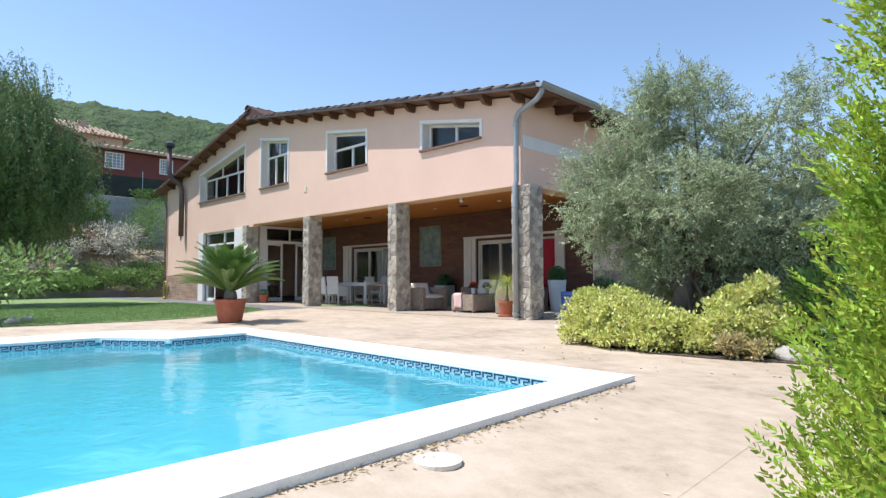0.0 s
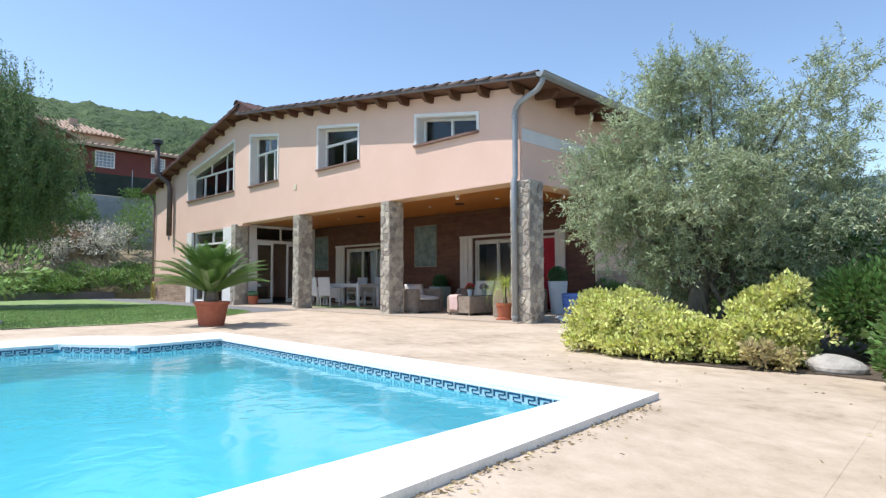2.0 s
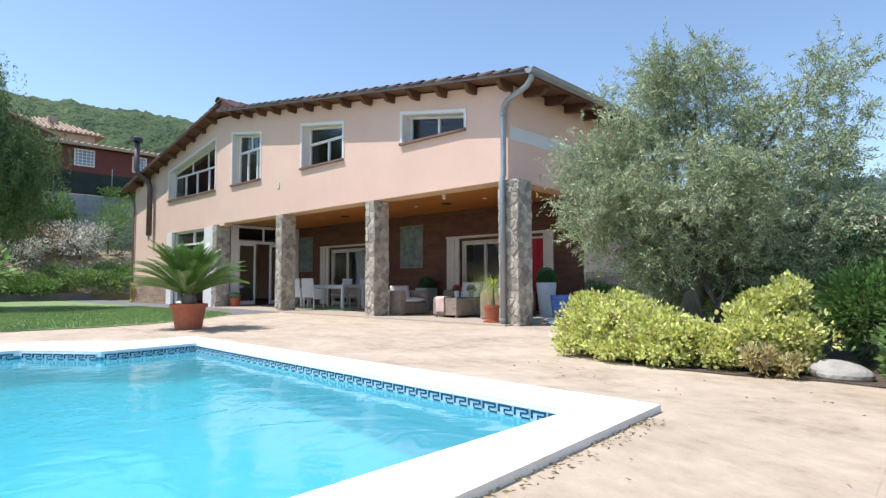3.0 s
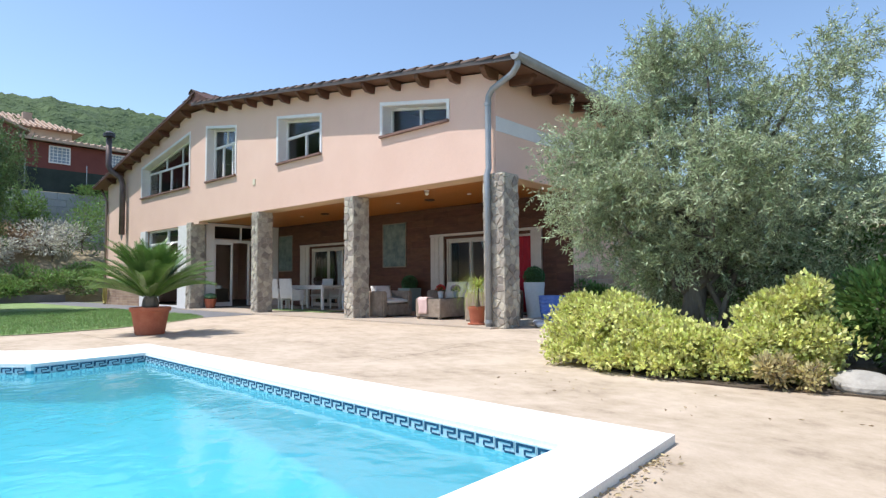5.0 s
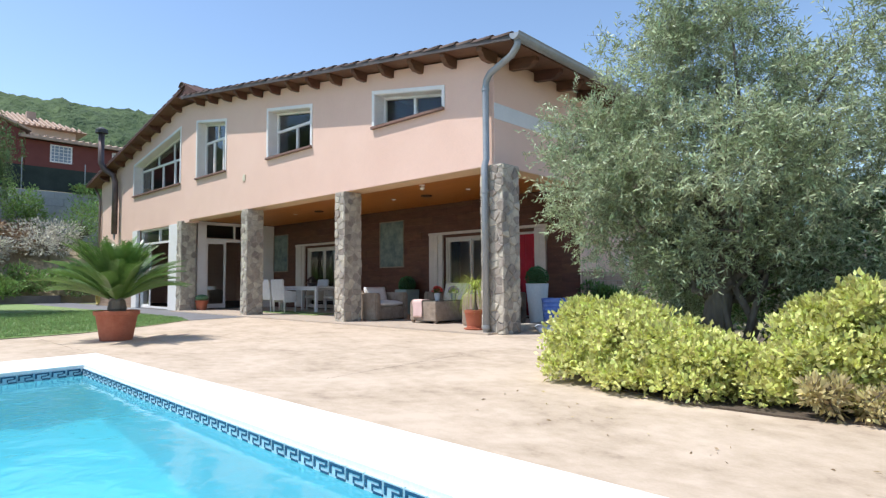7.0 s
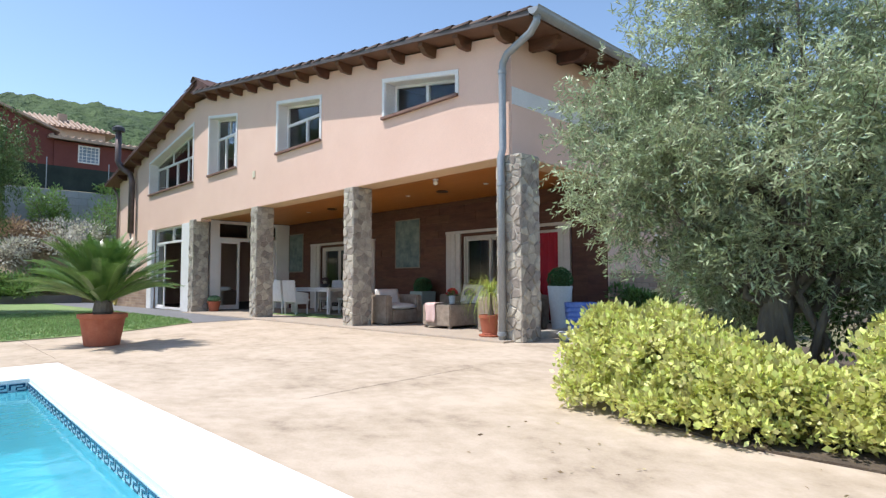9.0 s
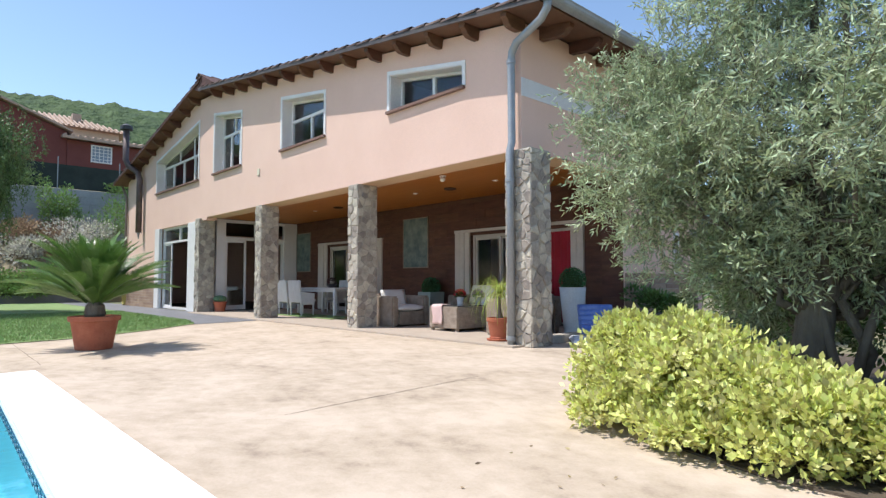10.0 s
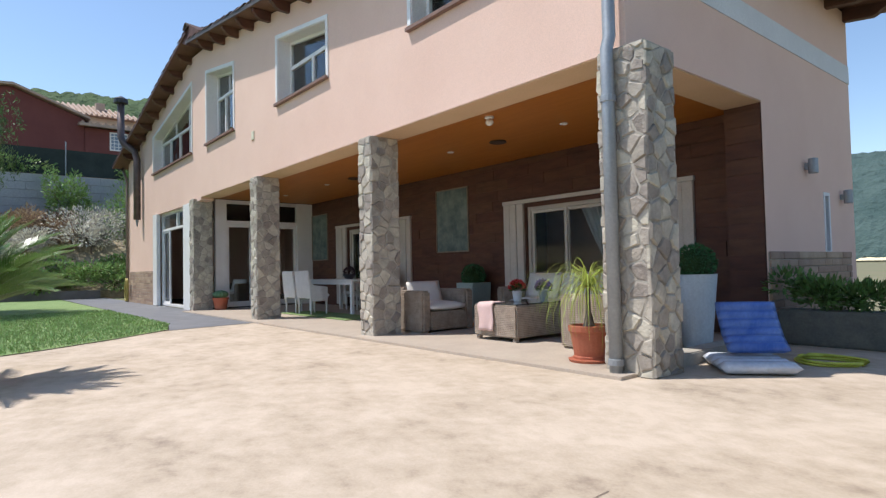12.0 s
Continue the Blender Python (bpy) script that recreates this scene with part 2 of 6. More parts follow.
flat(bm, [(-12.6, -8), (1.5, -8), (1.5, 3.4), (0.55, 4.7), (-0.35, 6.3), (-1.0, 7.6), (-3.9, 9.2), (-4.4, 13.2), (-5.4, 17.4), (-6.7, 17.4), (-6.7, 10.1), (-18.9, 10.1), (-14.7, 8.1), (-13.9, 6.9), (-13.2, 5.9), (-12.8, 4.3), (-13.2, 2.6)], 0.0, POOL_MID)
structure("terrace", bm, DECK, "sunlit tan concrete terrace with faint stains", "terrace")
bm = bmesh.new()
prism(bm, [(-3.5, 7.2), (-3.3, 6.75), (-2.85, 6.42), (-2.2, 6.2), (-1.5, 6.22), (-0.8, 6.4), (0.0, 6.3), (2.5, 5.4), (4.5, 12), (-3.3, 12), (-3.45, 8.6)], "z", -0.01, 0.014)
structure("planting_bed", bm, SOIL, "dark soil of the planting bed", "soil")
bm = bmesh.new()
n = len(POOL_IN)
for i in range(n):
    a, b, c, d = POOL_IN[i], POOL_IN[(i + 1) % n], POOL_OUT[(i + 1) % n], POOL_OUT[i]
    prism(bm, [a, b, c, d], "z", 0.04, 0.105)
bmesh.ops.remove_doubles(bm, verts=bm.verts, dist=0.0005)
coping = structure("pool_coping", bm, COPING, "white stone coping round the swimming pool", "pool coping")
bm = bmesh.new()
for i in range(n):
    f = lambda p, q: (p[0] + (q[0] - p[0]) * 0.94, p[1] + (q[1] - p[1]) * 0.94)
    j = (i + 1) % n
    prism(bm, [POOL_MID[i], POOL_MID[j], f(POOL_IN[j], POOL_OUT[j]), f(POOL_IN[i], POOL_OUT[i])], "z", -0.015, 0.039)
structure("coping_bed", bm, MORTAR, "mortar bed under the pool coping", "mortar bed")
bm = bmesh.new()
for i in range(n):
    j = (i + 1) % n
    prism(bm, [POOL_IN[i], POOL_IN[j], POOL_MID[j], POOL_MID[i]], "z", -1.6, 0.039)
bmesh.ops.remove_doubles(bm, verts=bm.verts, dist=0.0005)
structure("pool_wall", bm, POOLWALL, "blue tiled swimming pool walls", "pool")
# the terrace rises gently to the coping
APRON = [(-0.2, 5.2), (-9.0, 5.3), (-9.6, 4.0), (-10.2, 3.2), (-10.0, -6.3), (0.15, -6.3)]
bm = bmesh.new()
rings = []
for u, z in ((0.0, 0.062), (0.2, 0.038), (0.45, 0.016), (0.75, 0.004), (1.0, 0.0012)):
    rings.append([bm.verts.new((p[0] + (q[0] - p[0]) * u, p[1] + (q[1] - p[1]) * u, z)) for p, q in zip(POOL_OUT, APRON)])
for a, b in zip(rings, rings[1:]):
    for i in range(n):
        bm.faces.new((a[i], a[(i + 1) % n], b[(i + 1) % n], b[i]))
structure("terrace_apron", bm, DECK, "tan concrete terrace rising to the pool edge", "terrace", smooth=True)
bm = bmesh.new()
flat(bm, POOL_IN, -1.5)
structure("pool_floor", bm, POOLTILE, "pale blue swimming pool floor", "pool")


def water_material():
    m = bpy.data.materials.new("pool_water")
    m.use_nodes = True
    nd, ln = m.node_tree.nodes, m.node_tree.links
    b = nd["Principled BSDF"]
    b.inputs["Base Color"].default_value = (0.1, 0.48, 0.58, 1)
    b.inputs["Roughness"].default_value, b.inputs["IOR"].default_value = 0.08, 1.33
    b.inputs["Transmission Weight"].default_value = 0.4
    geo = nd.new("ShaderNodeNewGeometry")
    shift = nd.new("ShaderNodeMapping")
    shift.inputs["Location"].default_value = (0, 0, 0.37)
    ln.new(geo.outputs["Position"], shift.inputs["Vector"])
    h = None
    for scale, k in ((1.3, 1.0), (4.5, 0.5), (14, 0.08)):
        n = nd.new("ShaderNodeTexNoise")
        n.inputs["Scale"].default_value, n.inputs["Detail"].default_value, n.inputs["Distortion"].default_value = scale, 2, 0.8
        ln.new(shift.outputs["Vector"], n.inputs["Vector"])
        mm = nd.new("ShaderNodeMath")
        mm.operation = "MULTIPLY_ADD"
        mm.inputs[1].default_value = k
        ln.new(n.outputs["Fac"], mm.inputs[0])
        if h is None:
            mm.inputs[2].default_value = 0.0
        else:
            ln.new(h, mm.inputs[2])
        h = mm.outputs["Value"]
    bp = nd.new("ShaderNodeBump")
    bp.inputs["Strength"].default_value, bp.inputs["Distance"].default_value = 0.2, 0.05
    ln.new(h, bp.inputs["Height"])
    ln.new(bp.outputs["Normal"], b.inputs["Normal"])
    return m


bm = bmesh.new()
flat(bm, POOL_IN, 0.006)
water = structure("pool_water", bm, water_material(), "rippled turquoise swimming pool water", "water")
water.visible_shadow = False
bm = bmesh.new()
flat(bm, [(-12.6, 2.0), (-12.35, 4.0), (-12.6, 5.2), (-13.05, 6.0), (-13.75, 6.95), (-14.65, 7.95), (-16, 8.3), (-33, 8.2), (-33, -20), (-14.5, -20)], 0.012)
structure("lawn", bm, LAWN, "short green lawn with a curved edge", "lawn")
bm = bmesh.new()
flat(bm, [(-14.55, 7.95), (-14.75, 9.45), (-15.2, 9.9), (-33, 9.9), (-33, 8.3), (-16, 8.3)], 0.006)
structure("paved_path", bm, PAVE, "dark grey paved path along the house", "path")

# ---- house ----
FY, BY, SX, LX, TY = 9.83, 13.16, -6.69, -27.6, 15.75
PIER = 12.72  # front of the short pier that ends the porch wall
RX, RZ, RZL = -18.75, 6.82, 7.08
SLR, SLL = 0.147, 0.21
SOFF = 2.93


def roof_z(x):
    """Underside of the roof over the front wall."""
    return RZ - 0.16 - SLR * (x - RX) if x > RX - 1e-6 else RZL - 0.16 - SLL * (RX - x)


WINS = [  # left, right, sill, top left, top right
    (-23.845, -19.76, 4.19, 5.32, 6.0),
    (-18.47, -16.615, 4.19, 5.955, 5.65),
    (-14.215, -12.275, 4.19, 5.44, 5.145),
    (-9.9, -7.93, 4.2, 4.905, 4.56),
]
house = thing("house", "two-storey pink rendered villa with stone porch pillars", "house", (0, 0, 0))
bm = bmesh.new()
cuts = [LX]
for w in WINS:
    cuts += [w[0], w[1]]
cuts += [SX]
for i in range(len(cuts) - 1):
    a, b = cuts[i], cuts[i + 1]
    xs = [a, RX, b] if a < RX < b else [a, b]
    if i % 2 == 0:
        for p, q in zip(xs, xs[1:]):
            prism(bm, [(p, SOFF), (q, SOFF), (q, roof_z(q)), (p, roof_z(p))], "y", FY, FY + 0.32)
    else:
        w = WINS[i // 2]
        prism(bm, [(a, SOFF), (b, SOFF), (b, w[2]), (a, w[2])], "y", FY, FY + 0.32)
        prism(bm, [(a, w[3]), (b, w[4]), (b, roof_z(b)), (a, roof_z(a))], "y", FY, FY + 0.32)
bmesh.ops.remove_doubles(bm, verts=bm.verts, dist=0.0005)
part("front_wall", bm, PINK, house)
bm = bmesh.new()
# lower front wall at the far end
prism(bm, [(LX, 0), (-23.8, 0), (-23.8, SOFF), (LX, SOFF)], "y", FY, FY + 0.32)
prism(bm, [(-23.8, 2.85), (-19.0, 2.85), (-19.0, SOFF), (-23.8, SOFF)], "y", FY, FY + 0.32)
part("lower_front_wall", bm, PINK, house)
bm = bmesh.new()
# side walls
prism(bm, [(FY + 0.32, SOFF), (TY, SOFF), (TY, roof_z(SX)), (FY + 0.32, roof_z(SX))], "x", SX - 0.32, SX)
part("upper_side_wall", bm, PINK, house)
bm = bmesh.new()
prism(bm, [(BY + 0.3, 0), (14.7, 0), (14.7, SOFF), (BY + 0.3, SOFF)], "x", SX - 0.32, SX)
prism(bm, [(14.95, 0), (TY, 0), (TY, SOFF), (14.95, SOFF)], "x", SX - 0.32, SX)
prism(bm, [(14.7, 0), (14.95, 0), (14.95, 1.06), (14.7, 1.06)], "x", SX - 0.32, SX)
prism(bm, [(14.7, 1.95), (14.95, 1.95), (14.95, SOFF), (14.7, SOFF)], "x", SX - 0.32, SX)
part("side_wall", bm, PINK, house)
bm = bmesh.new()
box(bm, SX - 0.003, SX, PIER - 0.018, BY + 0.3, 0, SOFF)
part("wall_end", bm, PINK, house)
bm = bmesh.new()
prism(bm, [(FY + 0.32, 0), (TY, 0), (TY, roof_z(LX)), (FY + 0.32, roof_z(LX))], "x", LX, LX + 0.3)
prism(bm, [(LX, 0), (SX, 0), (SX, roof_z(SX)), (RX, roof_z(RX)), (RX - 0.001, RZL - 0.16), (LX, roof_z(LX))], "y", TY, TY + 0.3)
part("rear_wall", bm, PINK, house)
# back wall of the porch with two door openings, and the glazed end wall
bm = bmesh.new()
D2, D3, DZ = (-17.42, -15.02), (-10.98, -8.12), 2.13
box(bm, SX - 0.45, SX - 0.003, PIER, BY + 0.298, 0, SOFF - 0.013)
for a, b in ((-19.8, D2[0]), (D2[1], D3[0]), (D3[1], SX - 0.45)):
    box(bm, a, b, BY, BY + 0.3, 0, 3.1)
for d in (D2, D3):
    box(bm, d[0], d[1], BY, BY + 0.3, DZ, 3.1)
bmesh.ops.remove_doubles(bm, verts=bm.verts, dist=0.0005)
porch_wall = part("porch_back_wall", bm, BACKTILE, house, "brown ledger-tiled porch wall")
bm = bmesh.new()
box(bm, -19.5, SX - 0.33, FY + 0.32, BY, 2.97, 3.03)
structure("ceiling", bm, CEIL, "orange varnished timber porch ceiling", "ceiling")
# room floors and partitions, all in the dark tone that paints indoor shade
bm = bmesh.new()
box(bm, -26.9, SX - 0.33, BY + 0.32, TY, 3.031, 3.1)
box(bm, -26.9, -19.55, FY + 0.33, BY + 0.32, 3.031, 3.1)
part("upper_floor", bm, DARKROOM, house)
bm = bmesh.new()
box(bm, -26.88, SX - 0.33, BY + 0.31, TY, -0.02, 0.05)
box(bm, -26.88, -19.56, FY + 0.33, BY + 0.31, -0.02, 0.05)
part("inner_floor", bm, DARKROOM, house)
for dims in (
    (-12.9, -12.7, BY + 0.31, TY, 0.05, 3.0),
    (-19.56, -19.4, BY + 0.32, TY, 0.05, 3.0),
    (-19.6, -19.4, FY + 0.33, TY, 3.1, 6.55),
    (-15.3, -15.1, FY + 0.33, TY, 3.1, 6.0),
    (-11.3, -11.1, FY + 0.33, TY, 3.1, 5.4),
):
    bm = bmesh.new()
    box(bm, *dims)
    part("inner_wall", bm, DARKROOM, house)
# beams over the porch opening
bm = bmesh.new()
box(bm, -19.0, SX - 0.02, FY + 0.012, FY + 0.46, SOFF - 0.012, SOFF - 0.003)
box(bm, -19.0, SX - 0.33, FY + 0.33, FY + 0.46, SOFF - 0.003, 2.969)
box(bm, SX - 0.46, SX - 0.012, FY + 0.46, PIER, SOFF - 0.012, SOFF - 0.003)
box(bm, SX - 0.46, SX - 0.33, FY + 0.46, PIER, SOFF - 0.003, 2.969)
part("beam_soffit", bm, BEAMPAINT, house)
# porch floor
bm = bmesh.new()
box(bm, -19.5, -6.62, 9.5, BY, -0.02, 0.03)
structure("porch_floor", bm, mat("porch_paving", (0.4, 0.325, 0.26), (0.48, 0.4, 0.32), 2, 0.6, 0.15, 40), "beige paved porch floor", "floor", bevel=0.006)

bm = bmesh.new()
box(bm, -6.8, -6.58, 10.32, PIER - 0.02, -0.02, 0.12)
structure("porch_kerb", bm, MORTAR, "low kerb along the open side of the porch", "kerb", bevel=0.012)

# ---- roof: decking, timbers, tiles, gutter ----
XR, XL, YF = -6.02, -28.2, 9.42
zr = RZ - SLR * (XR - RX)
zl = RZL - SLL * (RX - XL)
AR, AL = math.degrees(math.atan(SLR)), math.degrees(math.atan(SLL))
bm = bmesh.new()
prism(bm, [(RX, RZ - 0.12), (XR, zr - 0.12), (XR, zr - 0.05), (RX, RZ - 0.05)], "y", YF, TY + 0.7)
roof = part("roof", bm, mat("eave_boards", (0.11, 0.05, 0.028), (0.16, 0.08, 0.045), 3, 0.7, 0.2, 40), house, "low-pitched clay tile roof with timber eaves")
bm = bmesh.new()
prism(bm, [(XL, zl - 0.12), (RX, RZL - 0.12), (RX, RZL - 0.05), (XL, zl - 0.05)], "y", YF, TY + 0.7)
roof2 = part("roof", bm, roof.data.materials[0], house, "low-pitched clay tile roof with timber eaves")


def rafter_mesh(length):
    """A beam end, its nose cut to a curve; runs along -y from the wall, top at z 0."""
    bm = bmesh.new()
    prof = [(0.1, 0), (-length, 0), (-length, -0.07), (-length + 0.06, -0.1), (-length + 0.09, -0.15), (-length + 0.16, -0.19), (0.1, -0.2)]
    prism(bm, prof, "x", -0.06, 0.06)
    bmesh.ops.bevel(bm, geom=bm.edges[:], offset=0.006, segments=1, affect="EDGES")
    return mesh_of("rafter", bm, RAFTER)


me = rafter_mesh(0.36)
k = 0
x = -6.72
while x > LX:
    if abs(x - RX) > 0.15:
        ob = new("rafter", me)
        ob.parent = roof if x > RX else roof2
        slope = AR if x > RX else -AL
        zz = RZ - 0.12 - SLR * (x - RX) if x > RX else RZL - 0.12 - SLL * (RX - x)
        ob.matrix_basis = pose(x, FY, zz, 0, slope, 0)
    x -= 0.87
me2 = rafter_mesh(0.58)
y = 10.35
while y < TY + 0.5:
    ob = new("rafter", me2)
    ob.parent = roof
    ob.matrix_basis = pose(SX, y, RZ - 0.12 - SLR * (SX - RX), 0, 0, 90) @ pose(0, 0, 0, AR, 0, 0)
    y += 0.8


def tile_mesh(length=0.44, r0=0.1, r1=0.085):
    """A barrel tile lying along x, with thickness."""
    bm = bmesh.new()
    rings = []
    for s, r in ((0, r0), (length, r1)):
        rings.append([[bm.verts.new((s, (r - d) * math.cos(math.pi * i / 8), (r - d) * math.sin(math.pi * i / 8) * 0.8)) for i in range(9)] for d in (0, 0.016)])
    for i in range(8):
        for a, b in ((rings[0][0], rings[1][0]), (rings[1][1], rings[0][1]), (rings[0][1], rings[0][0]), (rings[1][0], rings[1][1])):
            bm.faces.new((a[i], a[i + 1], b[i + 1], b[i]))
    return mesh_of("roof_tile", bm, ROOFTILE, True)


tm = tile_mesh()
rng = random.Random(4)
# verge courses along the front edge, and the eave row over the gutter
for sgn, own, x_end in ((1, roof, XR), (-1, roof2, XL)):
    n = int(abs(x_end - RX) / 0.4)
    for col in range(2):
        for i in range(n + 1):
            ob = new("roof_tile", tm)
            ob.parent = own
            d = (abs(x_end - RX) - 0.4 * i) - 0.02
            ang = AR if sgn > 0 else AL
            tilt = ang - 3.2
            px = RX + sgn * (d + 0.03)
            pz = RZ - 0.05 - SLR * d if sgn > 0 else RZL - 0.05 - SLL * d
            ob.matrix_basis = pose(px, YF + 0.06 + col * 0.23 + rng.uniform(-0.008, 0.008), pz + rng.uniform(0, 0.008), 0, 0, 180 if sgn > 0 else 0) @ pose(0, 0, 0, 0, -tilt, rng.uniform(-1, 1))
y = YF + 0.52
while y < TY + 0.65:
    ob = new("roof_tile", tm)
    ob.parent = roof
    ob.matrix_basis = pose(XR + 0.06, y, zr - 0.045 + rng.uniform(0, 0.01), 0, 0, 180) @ pose(0, 0, 0, 0, -AR + 3.2, rng.uniform(-1, 1))
    y += 0.23
# remaining courses in one piece
tv, tf = [], []
base = [v.co.copy() for v in tm.vertices]
faces = [tuple(p.vertices) for p in tm.polygons]
for sgn, x_end in ((1, XR), (-1, XL)):
    n = int(abs(x_end - RX) / 0.4)
    y = YF + 0.52
    while y < TY + 0.6:
        for i in range(n + 1):
            d = (abs(x_end - RX) - 0.4 * i) - 0.02
            m = pose(RX + sgn * (d + 0.03), y, RZ - 0.045 - SLR * d if sgn > 0 else RZL - 0.045 - SLL * d, 0, 0, 180 if sgn > 0 else 0) @ pose(0, 0, 0, 0, -(AR if sgn > 0 else AL) + 3.2, 0)
            o = len(tv)
            tv += [(m @ v)[:] for v in base]
            tf += [tuple(o + q for q in f) for f in faces]
        y += 0.23
soup("roof_tile_field", tv, tf, ROOFTILE, roof, "weathered brown clay barrel tiles", kind="stuff")
bm = bmesh.new()
prism(bm, [(RX - 0.6, RZL - 0.16), (RX - 0.1, RZL + 0.07), (RX + 0.15, RZL + 0.06), (RX + 1.0, RZ - 0.1), (RX + 0.01, RZ - 0.16)], "y", YF + 0.02, YF + 7.5)
part("ridge_bed", bm, RIDGETILE, roof2, "raised dark tile bed along the ridge")
rm = tile_mesh(0.46, 0.18, 0.16)
for i in range(20):
    ob = new("ridge_tile", rm)
    ob.parent = roof2
    ob.matrix_basis = pose(RX - 0.05, YF - 0.02 + i * 0.4, RZL + 0.02, 0, 0, 90) @ pose(0, 0, 0, 0, 3, 0)
# verge board and gutter
bm = bmesh.new()
prism(bm, [(RX, RZ - 0.13), (XR + 0.02, zr - 0.13), (XR + 0.02, zr - 0.05), (RX, RZ - 0.05)], "y", YF - 0.022, YF - 0.001)
part("verge_board", bm, mat("dark_metal_flashing", (0.05, 0.042, 0.04), (0.09, 0.075, 0.07), 3, 0.6, 0.1, 40), roof, "dark metal verge flashing")
bm = bmesh.new()
prism(bm, [(XL, zl - 0.13), (RX, RZL - 0.13), (RX, RZL - 0.05), (XL, zl - 0.05)], "y", YF - 0.022, YF - 0.001)
part("verge_board", bm, RAFTER, roof2)
bm = bmesh.new()
gz = zr - 0.06
prof = [(XR + 0.02, gz + 0.02)] + [(XR + 0.11 + 0.09 * math.cos(a), gz - 0.09 * math.sin(a)) for a in [math.pi - i * math.pi / 8 for i in range(9)]] + [(XR + 0.215, gz + 0.02), (XR + 0.2, gz + 0.02)]
prof += [(XR + 0.11 + 0.078 * math.cos(a), gz - 0.078 * math.sin(a)) for a in [i * math.pi / 8 for i in range(9)]] + [(XR + 0.03, gz + 0.02)]
prism(bm, prof, "y", YF - 0.05, TY + 0.75)
prism(bm, [(XR + 0.02, gz + 0.02)] + [(XR + 0.11 + 0.09 * math.cos(a), gz - 0.09 * math.sin(a)) for a in [math.pi - i * math.pi / 8 for i in range(9)]], "y", YF - 0.054, YF - 0.046)
part("gutter", bm, GUTTER, house, "grey metal eaves gutter")
bm = bmesh.new()
PX = -6.78
tube(bm, [(XR + 0.1, YF + 0.06, gz - 0.06), (XR + 0.08, YF + 0.07, gz - 0.16), (XR - 0.05, YF + 0.1, gz - 0.27), (PX + 0.14, FY - 0.16, 4.5), (PX + 0.02, FY - 0.12, 4.4), (PX, FY - 0.12, 4.28), (PX, FY - 0.12, 3.02), (PX, FY - 0.165, 2.9), (PX, FY - 0.165, 0.02)], 0.058, 14)
dp = part("downpipe", bm, GUTTER, house, "grey metal downpipe", smooth=True)
for z in (4.25, 2.45, 0.12):
    bm = bmesh.new()
    turned(bm, [(0.061, -0.03), (0.07, -0.025), (0.07, 0.025), (0.061, 0.03)], 14, (PX, FY - (0.12 if z > 3 else 0.165), z))
    part("pipe_collar", bm, GUTTER, dp)
bm = bmesh.new()
tube(bm, [(LX - 0.55, FY - 0.1, zl - 0.1), (LX - 0.1, FY - 0.08, zl - 0.5), (LX + 0.06, FY - 0.07, zl - 0.7), (LX + 0.06, FY - 0.07, 0.0)], 0.05, 10)
part("downpipe", bm, mat("brown_pipe", (0.2, 0.15, 0.12), (0.26, 0.2, 0.16), 3, 0.6, 0.1, 40), house, "dark brown downpipe", smooth=True)
bm = bmesh.new()
tube(bm, [(-25.45, FY - 0.16, 2.85), (-25.45, FY - 0.16, 4.9), (-25.6, FY - 0.2, 5.2), (-25.8, FY - 0.48, 5.45), (-25.9, FY - 0.56, 5.7), (-25.9, FY - 0.56, 6.85)], 0.11, 14)
flue = part("flue_pipe", bm, mat("rusty_flue_steel", (0.1, 0.08, 0.075), (0.18, 0.13, 0.12), 5, 0.55, 0.1, 40, metal=0.5), house, "rusty steel stove flue with a cap", smooth=True)
bm = bmesh.new()
turned(bm, [(0.14, 7.0), (0.22, 7.02), (0.22, 7.16), (0.05, 7.26)], 14, (-25.9, FY - 0.56, -0.15))
part("flue_cap", bm, mat("black_steel", (0.03, 0.03, 0.035), (0.05, 0.05, 0.05), 5, 0.5, 0.1, 40), flue)
bm = bmesh.new()
tube(bm, [(-25.45, FY - 0.16, 2.85), (-25.45, FY - 0.16, 2.62)], [0.05, 0.02], 8)
part("flue_drain", bm, GUTTER, flue)
# pale band along the side wall, string course
bm = bmesh.new()
box(bm, SX - 0.001, SX + 0.012, FY + 0.001, TY + 0.3, 3.75, 4.03)
part("side_band", bm, BAND, house, "pale grey painted band")
bm = bmesh.new()
box(bm, -15.55, -15.41, FY - 0.02, FY - 0.001, 3.73, 3.91)
part("alarm_box", bm, mat("cream_plastic", (0.66, 0.6, 0.45), (0.7, 0.64, 0.5), 4, 0.5, 0, 40), house, "small cream alarm box", bevel=0.006)

# ---- windows and doors ----
def frame_bars(bm, xa, xb, z0, top, y0, y1, w, foot=True):
    """A frame whose head follows top(x)."""
    prism(bm, [(xa, z0), (xa + w, z0), (xa + w, top(xa + w)), (xa, top(xa))], "y", y0, y1)
    prism(bm, [(xb - w, z0), (xb, z0), (xb, top(xb)), (xb - w, top(xb - w))], "y", y0, y1)
    if foot:
        prism(bm, [(xa + w, z0), (xb - w, z0), (xb - w, z0 + w), (xa + w, z0 + w)], "y", y0, y1)
    prism(bm, [(xa + w, top(xa + w) - w), (xb - w, top(xb - w) - w), (xb - w, top(xb - w)), (xa + w, top(xa + w))], "y", y0, y1)


CREAM = mat("beige_lacquer", (0.46, 0.4, 0.35), (0.55, 0.49, 0.43), 3, 0.5, 0.08, 50)
SILL = mat("brown_clay_sill", (0.16, 0.09, 0.07), (0.24, 0.14, 0.11), 5, 0.7, 0.2, 50)


